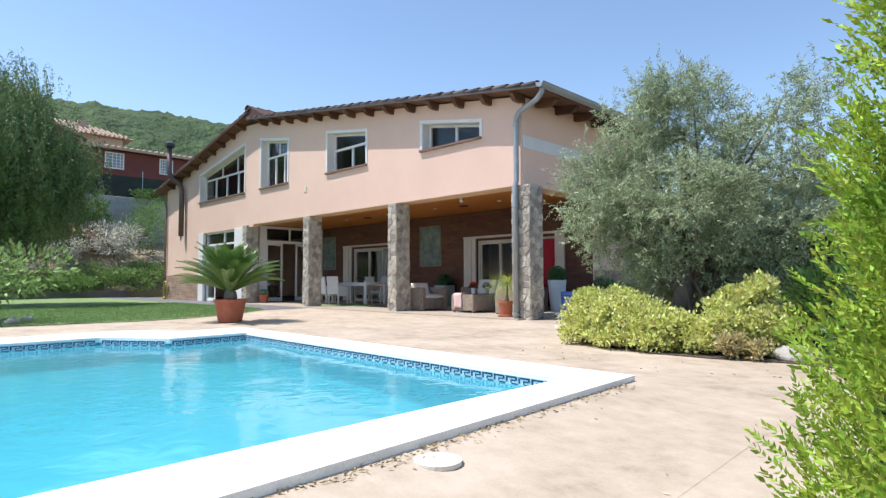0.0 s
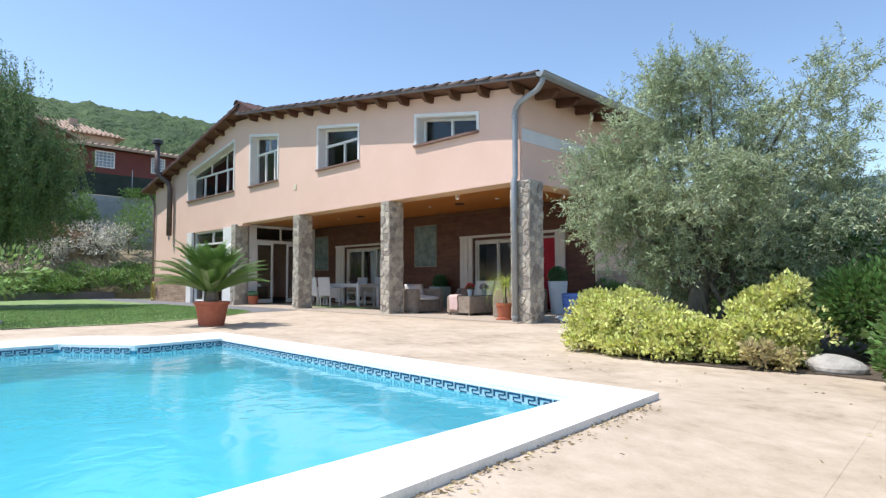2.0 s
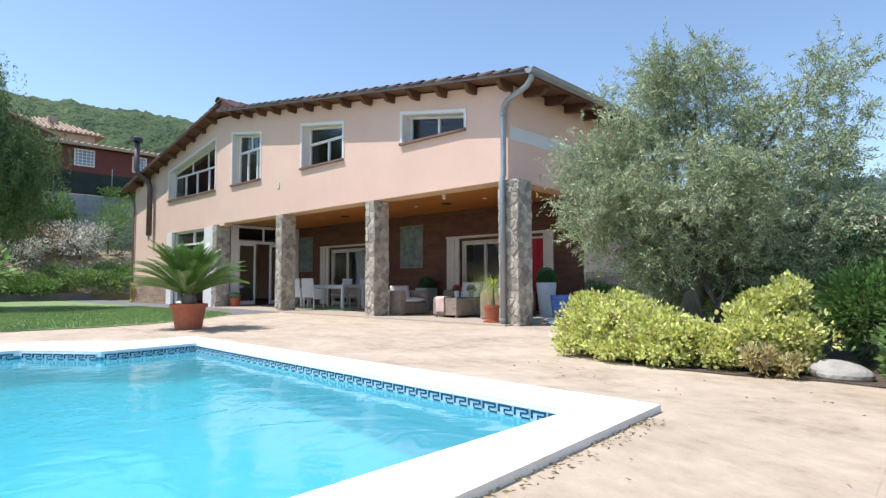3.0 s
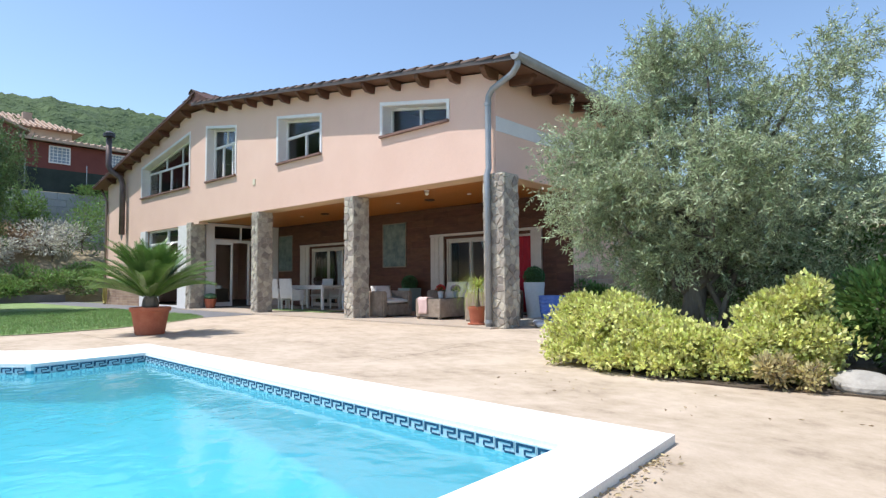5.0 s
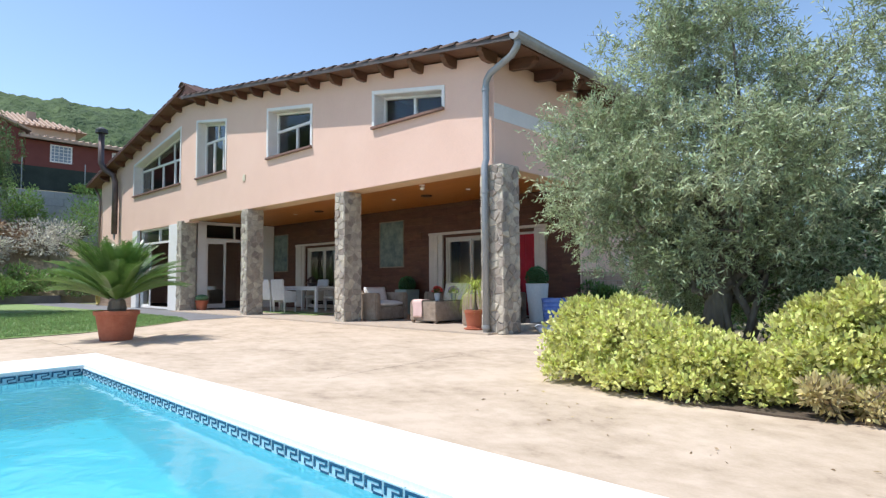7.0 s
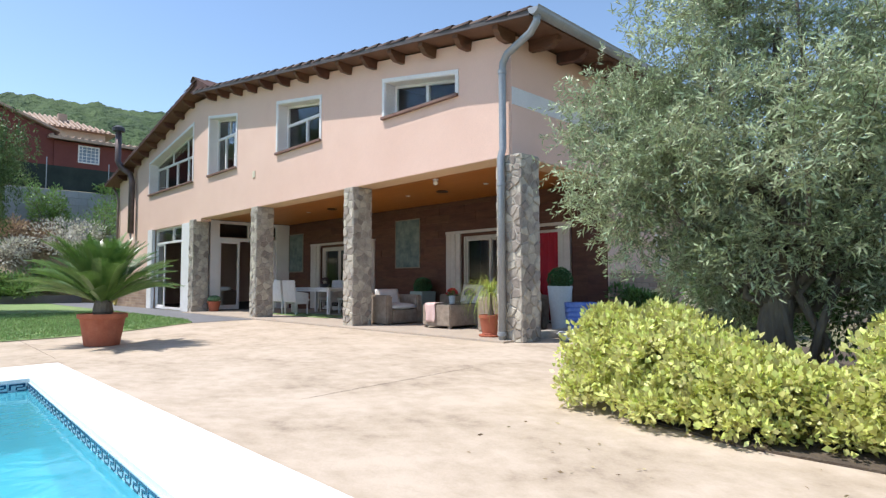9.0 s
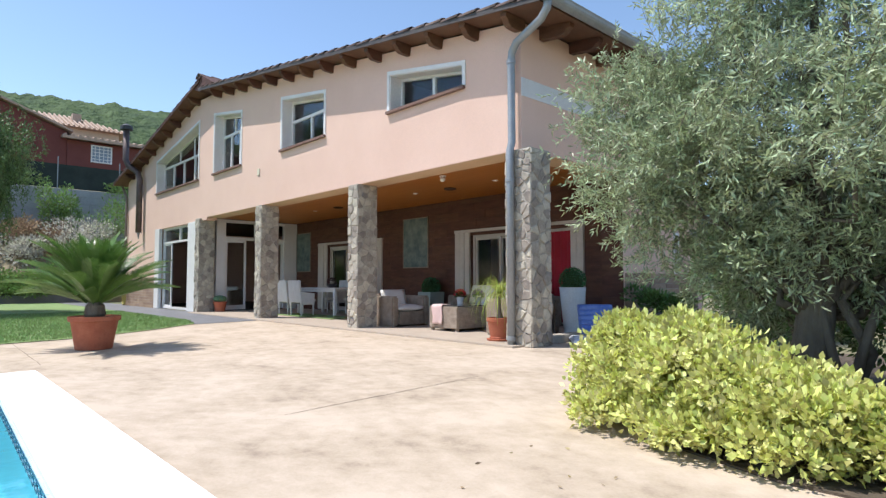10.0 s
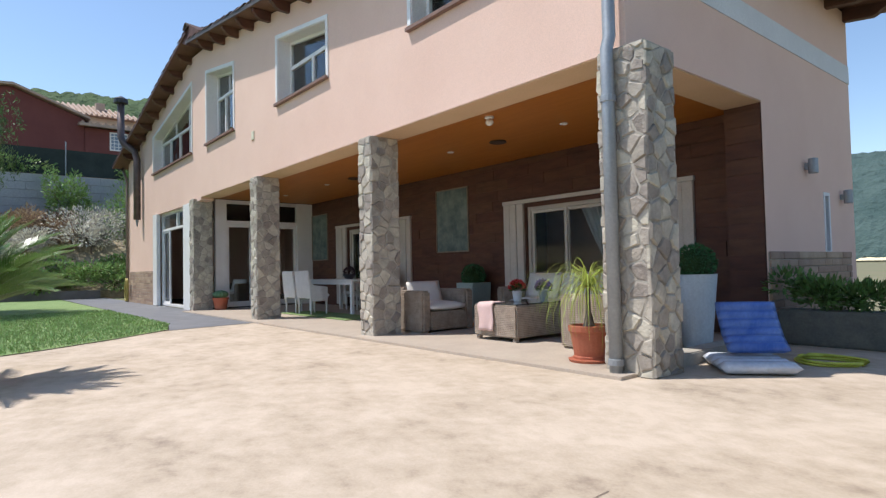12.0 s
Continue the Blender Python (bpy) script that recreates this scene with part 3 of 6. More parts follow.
def window(i, xa, xb, sill, ztl, ztr, transom, panes):
    w = thing(f"window_{i}", "white framed window in a deep white reveal", "window", kind="structure")
    top = lambda x: ztl + (ztr - ztl) * (x - xa) / (xb - xa)
    bm = bmesh.new()
    frame_bars(bm, xa - 0.075, xb + 0.075, sill - 0.03, lambda x: top(x) + 0.075, FY - 0.02, FY - 0.001, 0.074, False)
    part("window_surround", bm, WHITE, w, "raised white plaster surround")
    bm = bmesh.new()
    frame_bars(bm, xa + 0.001, xb - 0.001, sill + 0.001, lambda x: top(x) - 0.001, FY + 0.0, FY + 0.31, 0.012, False)
    part("reveal", bm, WHITE, w)
    bm = bmesh.new()
    a, b = xa + 0.013, xb - 0.013
    frame_bars(bm, a, b, sill + 0.013, lambda x: top(x) - 0.013, FY + 0.25, FY + 0.31, 0.055)
    zt = transom
    if zt:
        prism(bm, [(a + 0.055, zt - 0.035), (b - 0.055, zt - 0.035), (b - 0.055, zt + 0.035), (a + 0.055, zt + 0.035)], "y", FY + 0.25, FY + 0.31)
    for k in range(1, panes):
        x = a + (b - a) * k / panes
        zz = zt - 0.035 if zt else top(x) - 0.068
        prism(bm, [(x - 0.035, sill + 0.07), (x + 0.035, sill + 0.07), (x + 0.035, zz), (x - 0.035, zz)], "y", FY + 0.24, FY + 0.3)
    if zt and panes > 2:
        for k in (1, 2):
            x = a + (b - a) * k / 3 + 0.25
            if top(x) - 0.07 > zt + 0.08:
                prism(bm, [(x - 0.025, zt + 0.035), (x + 0.025, zt + 0.035), (x + 0.025, top(x) - 0.068), (x - 0.025, top(x) - 0.068)], "y", FY + 0.25, FY + 0.3)
    part("window_frame", bm, WHITE, w)
    for k in range(panes):
        xl, xr = a + (b - a) * k / panes + 0.036, a + (b - a) * (k + 1) / panes - 0.036
        bm = bmesh.new()
        hi = zt - 0.03 if zt else 0
        prism(bm, [(xl, sill + 0.06), (xr, sill + 0.06), (xr, hi or top(xr) - 0.06), (xl, hi or top(xl) - 0.06)], "y", FY + 0.275, FY + 0.283)
        part("pane", bm, GLASS, w).visible_shadow = False
    if zt:
        xl = a + 0.05
        if top(xl) < zt + 0.1:
            xl = xa + (xb - xa) * max(0.0, (zt + 0.1 - ztl) / (ztr - ztl))
        bm = bmesh.new()
        prism(bm, [(xl, zt + 0.03), (b - 0.05, zt + 0.03), (b - 0.05, top(b) - 0.06), (xl, top(xl) - 0.06)], "y", FY + 0.275, FY + 0.283)
        part("pane", bm, GLASS, w).visible_shadow = False
    bm = bmesh.new()
    box(bm, xa - 0.07, xb + 0.07, FY - 0.07, FY - 0.003, sill - 0.055, sill + 0.001)
    box(bm, xa + 0.014, xb - 0.014, FY - 0.003, FY + 0.25, sill - 0.02, sill + 0.004)
    part("window_sill", bm, SILL, w, bevel=0.005)
    return w


window(1, *WINS[0], 5.12, 4)
window(2, *WINS[1], 5.3, 3)
window(3, *WINS[2], 4.9, 2)
window(4, *WINS[3], None, 2)

CURT = leafy("sheer_white_curtain", (0.7, 0.7, 0.7), (0.8, 0.8, 0.8), 3, 0.5, 0.9)
RED = mat("deep_red_fabric", (0.28, 0.008, 0.02), (0.36, 0.015, 0.03), 3, 0.85, 0.2, 120)


def curtain(parent, pts_left, pts_right, y, folds, material, label, depth=0.05):
    """A hanging cloth between two edge lines of (x, z), from the top down."""
    verts, fcs = [], []
    rows, cols = len(pts_left), folds * 6
    for r in range(rows):
        (xl, zl_), (xr, zr_) = pts_left[r], pts_right[r]
        for c in range(cols + 1):
            u = c / cols
            verts.append((xl + (xr - xl) * u, y + depth * math.sin(u * folds * 6.283), zl_ + (zr_ - zl_) * u))
    for r in range(rows - 1):
        for c in range(cols):
            o = r * (cols + 1) + c
            fcs.append((o, o + 1, o + cols + 2, o + cols + 1))
    return soup("curtain", verts, fcs, material, parent, label, True)


def shutter(parent, x0, x1, y0, y1, z0, z1):
    """A folded louvred shutter stack, leaf by leaf."""
    n = max(1, round((x1 - x0) / 0.16))
    for k in range(n):
        a = x0 + (x1 - x0) * k / n
        b = x0 + (x1 - x0) * (k + 1) / n - 0.006
        bm = bmesh.new()
        box(bm, a, b, y0 - 0.012 * (k % 2), y1, z0, z1)
        part("shutter_leaf", bm, CREAM, parent, bevel=0.006)


def patio_door(i, xa, xb, shut, stiles, label, head=2.0):
    d = thing(f"door_{i}", label, "patio door", kind="structure")
    bm = bmesh.new()
    frame_bars(bm, xa + 0.001, xb - 0.001, 0.051, lambda x: DZ - 0.001, BY + 0.05, BY + 0.2, 0.06)
    box(bm, xa + 0.061, xb - 0.061, BY + 0.06, BY + 0.19, head, DZ - 0.062)
    part("door_frame", bm, CREAM, d)
    bm = bmesh.new()
    box(bm, (shut[0][0] if shut else xa) - 0.01, (shut[-1][1] if shut else xb) + 0.01, BY - 0.07, BY - 0.002, DZ + 0.005, DZ + 0.07)
    part("door_head", bm, CREAM, d)
    for s in shut:
        shutter(d, s[0], s[1], BY - 0.06, BY - 0.003, 0.07, DZ)
    for k in range(len(stiles) - 1):
        a, b = stiles[k], stiles[k + 1]
        bm = bmesh.new()
        frame_bars(bm, a, b + 0.03, 0.112, lambda x: head - 0.001, BY + 0.09 + 0.03 * (k % 2), BY + 0.118 + 0.03 * (k % 2), 0.055)
        leaf = part("sliding_leaf", bm, CREAM, d)
        bm = bmesh.new()
        box(bm, a + 0.05, b - 0.02, BY + 0.1 + 0.03 * (k % 2), BY + 0.106 + 0.03 * (k % 2), 0.16, head - 0.05)
        part("pane", bm, GLASS, leaf).visible_shadow = False
    return d


d3 = patio_door(3, D3[0], D3[1], [(-11.5, -11.0), (-8.1, -7.78)], [-10.92, -10.15, -9.13], "white sliding patio door with folded shutters, half open")
curtain(d3, [(-10.05, 1.98), (-9.88, 1.6), (-9.63, 1.1), (-9.58, 0.9), (-9.68, 0.1)], [(-9.15, 1.98), (-9.2, 1.6), (-9.4, 1.1), (-9.44, 0.9), (-9.33, 0.1)], BY + 0.42, 7, CURT, "sheer white tied-back curtain", 0.035)
curtain(d3, [(-9.0, 2.0), (-9.0, 0.1)], [(-8.14, 2.0), (-8.14, 0.1)], BY + 0.03, 5, RED, "deep red fabric door curtain", 0.02)
d2 = patio_door(2, D2[0], D2[1], [(-17.98, -17.44), (-15.0, -14.5)], [-17.36, -16.53, -15.75], "white sliding patio door with folded shutters")
curtain(d2, [(-16.5, 1.98), (-16.4, 1.2), (-16.45, 0.1)], [(-15.6, 1.98), (-15.9, 1.2), (-15.85, 0.1)], BY + 0.42, 6, CURT, "sheer white curtain", 0.035)

# glazed end wall of the porch
end = thing("door_4", "white framed glazed entrance doors, one leaf open", "entrance door", kind="structure")
GX = -19.5
bm = bmesh.new()
box(bm, GX - 0.15, GX, 10.34, 10.64, 0.031, 2.955)
box(bm, GX - 0.15, GX, 12.68, BY - 0.001, 0.031, 2.955)
box(bm, GX - 0.12, GX - 0.03, 10.64, 12.68, 2.86, 2.955)
box(bm, GX - 0.12, GX - 0.03, 10.64, 12.68, 2.3, 2.4)
box(bm, GX - 0.1, GX - 0.04, 11.62, 11.68, 2.4, 2.86)
part("door_frame", bm, WHITE, end)
for ya, yb, off in ((10.65, 11.35, 0.0), (11.95, 12.67, 0.03)):
    bm = bmesh.new()
    for p in ((ya, ya + 0.07, 0.06, 2.3), (yb - 0.07, yb, 0.06, 2.3), (ya + 0.07, yb - 0.07, 0.06, 0.2), (ya + 0.07, yb - 0.07, 2.22, 2.3)):
        box(bm, GX - 0.1 - off, GX - 0.055 - off, p[0], p[1], p[2], p[3])
    leaf = part("door_leaf", bm, WHITE, end)
    bm = bmesh.new()
    box(bm, GX - 0.08 - off, GX - 0.073 - off, ya + 0.065, yb - 0.065, 0.19, 2.23)
    part("pane", bm, GLASS, leaf).visible_shadow = False
bm = bmesh.new()
box(bm, GX - 0.08, GX - 0.073, 10.64, 12.68, 2.4, 2.86)
part("pane", bm, GLASS, end).visible_shadow = False

# big door beside the far pillar
d1 = thing("door_1", "white framed patio door with a transom, open leaf", "patio door", kind="structure")
bm = bmesh.new()
box(bm, -23.8, -23.32, FY - 0.05, FY + 0.06, 0.01, 2.86)
part("shutter_leaf", bm, WHITE, d1, bevel=0.008)
bm = bmesh.new()
box(bm, -20.45, -19.75, FY - 0.05, FY + 0.06, 0.01, 2.86)
part("shutter_leaf", bm, WHITE, d1, bevel=0.008)
bm = bmesh.new()
frame_bars(bm, -23.32, -20.45, 0.02, lambda x: 2.849, FY + 0.1, FY + 0.2, 0.07)
box(bm, -23.25, -20.52, FY + 0.11, FY + 0.19, 2.3, 2.37)
box(bm, -21.7, -21.63, FY + 0.11, FY + 0.19, 2.37, 2.78)
part("door_frame", bm, WHITE, d1)
bm = bmesh.new()
frame_bars(bm, -23.24, -22.5, 0.09, lambda x: 2.3, FY + 0.13, FY + 0.17, 0.06)
leaf = part("sliding_leaf", bm, WHITE, d1)
bm = bmesh.new()
box(bm, -23.19, -22.55, FY + 0.147, FY + 0.153, 0.14, 2.25)
part("pane", bm, GLASS, leaf).visible_shadow = False
bm = bmesh.new()
box(bm, -23.26, -20.51, FY + 0.147, FY + 0.153, 2.37, 2.79)
part("pane", bm, GLASS, d1).visible_shadow = False
# small window and vents of the side wall
sw = thing("window_5", "narrow white framed side window", "window", kind="structure")
bm = bmesh.new()
for p in ((14.7, 14.75, 1.06, 1.95), (14.9, 14.95, 1.06, 1.95), (14.75, 14.9, 1.06, 1.11), (14.75, 14.9, 1.9, 1.95)):
    box(bm, SX - 0.06, SX + 0.01, p[0], p[1], p[2], p[3])
part("window_frame", bm, WHITE, sw)
bm = bmesh.new()
box(bm, SX - 0.04, SX - 0.03, 14.75, 14.9, 1.11, 1.9)
part("pane", bm, GLASS, sw)
for y, z in ((14.05, 2.25), (15.45, 1.92)):
    v = thing("wall_lamp", "small grey cylindrical outdoor wall lamp", "wall lamp", (SX, y, z))
    bm = bmesh.new()
    box(bm, 0, 0.05, -0.03, 0.03, -0.04, 0.04)
    part("bracket", bm, GUTTER, v)
    bm = bmesh.new()
    turned(bm, [(0.055, -0.1), (0.06, -0.09), (0.06, 0.09), (0.055, 0.1)], 14, (0.1, 0, 0))
    part("lamp_body", bm, GUTTER, v)

# ---- stone pillars ----
STONES = {}


def clip(poly, p, q):
    """The part of a polygon that lies nearer to p than to q."""
    mx, my, dx, dy = (p[0] + q[0]) / 2, (p[1] + q[1]) / 2, q[0] - p[0], q[1] - p[1]
    side = lambda v: (v[0] - mx) * dx + (v[1] - my) * dy
    res = []
    for a, b in zip(poly, poly[1:] + poly[:1]):
        sa, sb = side(a), side(b)
        if sa <= 0:
            res.append(a)
        if sa * sb < 0:
            t = sa / (sa - sb)
            res.append((a[0] + (b[0] - a[0]) * t, a[1] + (b[1] - a[1]) * t))
    return res


def rubble(parent, origin, rz, width, height, seed):
    """Irregular fieldstones fitted together over an upright face."""
    r = random.Random(seed)
    pts = []
    for _ in range(900):
        p = (r.uniform(-0.02, width + 0.02), r.uniform(-0.02, height + 0.02))
        need = r.choice((0.1, 0.13, 0.16))
        if all(((p[0] - q[0]) / 1.35) ** 2 + ((p[1] - q[1]) * 1.1) ** 2 > need ** 2 for q in pts):
            pts.append(p)
    m0 = pose(*origin, 0, 0, rz)
    for p in pts:
        poly = [(-0.02, 0.0), (width + 0.02, 0.0), (width + 0.02, height), (-0.02, height)]
        for q in pts:
            if q is not p and abs(q[0] - p[0]) < 0.6 and abs(q[1] - p[1]) < 0.6 and len(poly) > 2:
                poly = clip(poly, p, q)
        if len(poly) < 3:
            continue
        cx, cz = sum(v[0] for v in poly) / len(poly), sum(v[1] for v in poly) / len(poly)
        loc = []
        for v in poly:
            d = math.hypot(v[0] - cx, v[1] - cz)
            k = max(0.3, (d - 0.011) / d) if d > 0 else 1
            loc.append(((v[0] - cx) * k, (v[1] - cz) * k))
        bm = bmesh.new()
        m = len(loc)
        dep = r.uniform(0.02, 0.044)
        tx, tz = r.uniform(-0.06, 0.06), r.uniform(-0.06, 0.06)
        base = [bm.verts.new((x, 0.01, z)) for x, z in loc]
        mid = [bm.verts.new((x, -dep * 0.6, z)) for x, z in loc]
        top = [bm.verts.new((x * 0.84, -dep + x * tx + z * tz + r.uniform(-0.003, 0.003), z * 0.84)) for x, z in loc]
        for a, b in ((base, mid), (mid, top)):
            for i in range(m):
                bm.faces.new((a[i], a[(i + 1) % m], b[(i + 1) % m], b[i]))
        bm.faces.new(top)
        ob = new("stone", mesh_of("stone", bm, STONE))
        ob.parent = parent
        ob.matrix_basis = m0 @ pose(cx, 0, cz)


for k, (px, pw) in enumerate(((-6.7, 0.45), (-11.0, 0.31), (-15.28, 0.31), (-19.52, 0.31))):
    pillar = thing("stone_pillar", "square porch pillar clad in rough grey fieldstone", "pillar", (px, FY + 0.15, 0), group="porch pillars")
    h = pw / 2
    bm = bmesh.new()
    box(bm, -h - 0.005, h + 0.005, -0.23, 0.23, 0, SOFF - 0.013)
    part("pillar_core", bm, MORTAR, pillar)
    for side, (o, rz, w) in enumerate((((-h, -0.215, 0), 0, pw), ((h - 0.01, -0.225, 0), 90, 0.45), ((h, 0.215, 0), 180, pw), ((-h + 0.01, 0.225, 0), 270, 0.45))):
        rubble(pillar, o, rz, w, SOFF - 0.02, 100 * k + side)

# brown stone base courses
def base_course(parent, origin, rz, width, height, seed):
    r = random.Random(seed)
    m0 = pose(*origin, 0, 0, rz)
    z, row = 0.0, 0
    while z < height - 0.02:
        h = 0.1
        x = -r.uniform(0, 0.2)
        while x < width:
            a, b = max(0, x), min(width, x + r.choice((0.3, 0.4, 0.5)))
            if b - a > 0.03:
                key = ("b", round((b - a) / 0.05))
                if key not in STONES:
                    bm = bmesh.new()
                    box(bm, -key[1] * 0.025 + 0.004, key[1] * 0.025 - 0.004, -0.018, 0.01, -0.045, 0.045)
                    bmesh.ops.bevel(bm, geom=bm.edges[:], offset=0.005, segments=1, affect="EDGES")
                    STONES[key] = mesh_of("stone", bm, BASESTONE)
                ob = new("stone", STONES[key])
                ob.parent = parent
                ob.matrix_basis = m0 @ pose((a + b) / 2, r.uniform(-0.006, 0.004), z + h / 2)
            x = b if b > x else x + 0.3
        z += h


cl = thing("stone_base", "brown stone cladding course at the wall foot", "stone cladding", (LX, FY, 0))
bm = bmesh.new()
box(bm, 0.0, 3.78, -0.012, -0.001, 0, 1.1)
part("backing", bm, MORTAR, cl)
base_course(cl, (0, -0.013, 0), 0, 3.78, 1.1, 7)
cl = thing("stone_base", "brown stone cladding course at the wall foot", "stone cladding", (SX, PIER, 0))
bm = bmesh.new()
box(bm, 0.001, 0.012, 0.02, 3.03, 0, 1.08)
part("backing", bm, MORTAR, cl)
base_course(cl, (0.013, 0.02, 0), 90, 3.01, 1.08, 8)

# ---- pool tiles ----
TBASE = mat("pool_band_tile", (0.4, 0.56, 0.63), (0.5, 0.66, 0.72), 6, 0.25, 0.05, 60, rand=0.06)
NAVY = mat("navy_tile_glaze", (0.012, 0.05, 0.11), (0.02, 0.07, 0.14), 6, 0.25, 0.0, 60)


def key_tile(w=0.19, h=0.1):
    bm = bmesh.new()
    box(bm, 0.003, w - 0.003, -0.006, 0.01, -h / 2 - 0.02, h / 2 - 0.018)
    nf = len(bm.faces)
    t, g = 0.024, 0.012
    x0, x1, z0, z1 = g, w - g, -h / 2 + 0.004, h / 2 - 0.026
    for b in ((x0, x1, z1 - t * 0.8, z1), (x0, x0 + t, z0, z1 - t * 0.8), (x1 - t, x1, z0 + 0.026, z1 - t * 0.8), (x0 + 0.07, x1 - t, z0 + 0.02, z0 + 0.034), (x0 + 0.07, x0 + 0.085, z0 - 0.006, z0 + 0.02), (x0 + 0.085, w, z0 - 0.018, z0 - 0.004)):
        box(bm, b[0], b[1], -0.0085, -0.004, b[2], b[3])
    for i, f in enumerate(bm.faces):
        f.material_index = 0 if i < nf else 1
    me = mesh_of("tile", bm, TBASE)
    me.materials.append(NAVY)
    return me


kt = key_tile()
kt.transform(Matrix.Diagonal((0.7, 1, 0.72, 1)))
TW = 0.133
for i in (0, 1, 2, 3, 5):
    a, b = Vector((*POOL_IN[i], 0)), Vector((*POOL_IN[(i + 1) % n], 0))
    n = len(POOL_IN)
    b = Vector((*POOL_IN[(i + 1) % n], 0))
    d = b - a
    cnt = int(d.length / TW)
    u = d.normalized()
    ang = math.degrees(math.atan2(u.y, u.x))
    for k in range(cnt):
        p = a + u * (TW * k + (d.length - TW * cnt) / 2)
        ob = new("tile", kt)
        ob.parent = coping
        # tiles face the water, which lies to the left of the outline's course
        q = p + u * TW
        ob.matrix_basis = pose(q.x, q.y, 0.053, 0, 0, ang + 180)
        ob.matrix_basis = ob.matrix_basis @ pose(0, -0.008, 0)

# joints in the terrace
JOINT = mat("dark_joint", (0.16, 0.12, 0.09), (0.24, 0.18, 0.13), 9, 0.9, 0.3, 60)


def crack(pts, w, seed):
    r = random.Random(seed)
    verts, fcs = [], []
    for (xa, ya), (xb, yb) in zip(pts, pts[1:]):
        L = math.hypot(xb - xa, yb - ya)
        m = int(L / 0.08) + 1
        nx, ny = -(yb - ya) / L, (xb - xa) / L
        for i in range(m + 1):
            u = i / m
            j, ww = r.uniform(-0.006, 0.006), w * r.uniform(0.3, 1.0)
            for s in (-1, 1):
                verts.append((xa + (xb - xa) * u + nx * (j + s * ww / 2), ya + (yb - ya) * u + ny * (j + s * ww / 2), 0.002))
            if i:
                o = len(verts) - 4
                fcs.append((o, o + 1, o + 3, o + 2))
    return tagged(soup("terrace_joint", verts, fcs, JOINT), "thin dark joint line in the terrace concrete", "joint", kind="structure")


crack([(-5.0, 4.1), (-5.15, 5.7), (-5.3, 7.4)], 0.014, 1)
crack([(-12.4, 4.4), (-8.2, 4.3)], 0.012, 2)
crack([(-2.9, 4.2), (-0.3, 4.25)], 0.01, 3)

# ---- vegetation ----
def leaf_cloud(name, pos, dirs, length, width, material, parent, label="", kind="", fold=0.25, seed=0):
    """Many small pointed leaves: pos and dirs are arrays of n x 3."""
    r = np.random.default_rng(seed)
    n = len(pos)
    d = dirs / np.maximum(np.linalg.norm(dirs, axis=1, keepdims=True), 1e-6)
    ref = r.normal(size=(n, 3))
    side = np.cross(d, ref)
    side /= np.maximum(np.linalg.norm(side, axis=1, keepdims=True), 1e-6)
    up = np.cross(side, d)
    L = length * r.uniform(0.7, 1.3, (n, 1))
    W = width * r.uniform(0.7, 1.3, (n, 1))
    v = np.stack([pos, pos + d * L * 0.45 + side * W * 0.5 + up * W * fold, pos + d * L, pos + d * L * 0.45 - side * W * 0.5 + up * W * fold], 1).reshape(-1, 3)
    f = np.arange(n * 4).reshape(-1, 4)
    me = bpy.data.meshes.new(name)
    me.vertices.add(len(v))
    me.vertices.foreach_set("co", v.ravel())
    me.loops.add(n * 4)
    me.polygons.add(n)
    me.loops.foreach_set("vertex_index", f.ravel().astype(np.int32))
    me.polygons.foreach_set("loop_start", np.arange(0, n * 4, 4, dtype=np.int32))
    me.polygons.foreach_set("loop_total", np.full(n, 4, dtype=np.int32))
    me.update(calc_edges=True)
    me.materials.append(material)
    ob = new(name, me)
    if parent is not None:
        ob.parent = parent
    return tagged(ob, label, kind=kind)


def clumped(r, clumps, per, shell=0.55):
    """Points in ellipsoid clumps (centre, radii), denser towards the outside, with outward directions."""
    ps, ds = [], []
    for c, rad in clumps:
        u = r.normal(size=(per, 3))
        u /= np.linalg.norm(u, axis=1, keepdims=True)
        rr = r.uniform(shell, 1.0, (per, 1)) ** 0.7
        ps.append(np.array(c) + u * rr * np.array(rad))
        ds.append(u)
    return np.concatenate(ps), np.concatenate(ds)


BARK = mat("grey_brown_bark", (0.1, 0.08, 0.06), (0.2, 0.17, 0.13), 8, 0.95, 0.8, 40, stretch=(1, 1, 0.3), depth=0.02)


def limbs(bm, base, tips, r0, seed, wob=0.15):
    rnd = random.Random(seed)
    for tip, rr in tips:
        b, t = Vector(base), Vector(tip)
        pts = [b]
        for k in range(1, 6):
            p = b.lerp(t, k / 5)
            p.z += 0.12 * math.sin(k / 5 * 3.14)
            pts.append(p + Vector([rnd.uniform(-wob, wob) * (k < 5) for _ in range(3)]))
        tube(bm, pts, [rr * (1 - 0.8 * k / 5) for k in range(6)], 7)


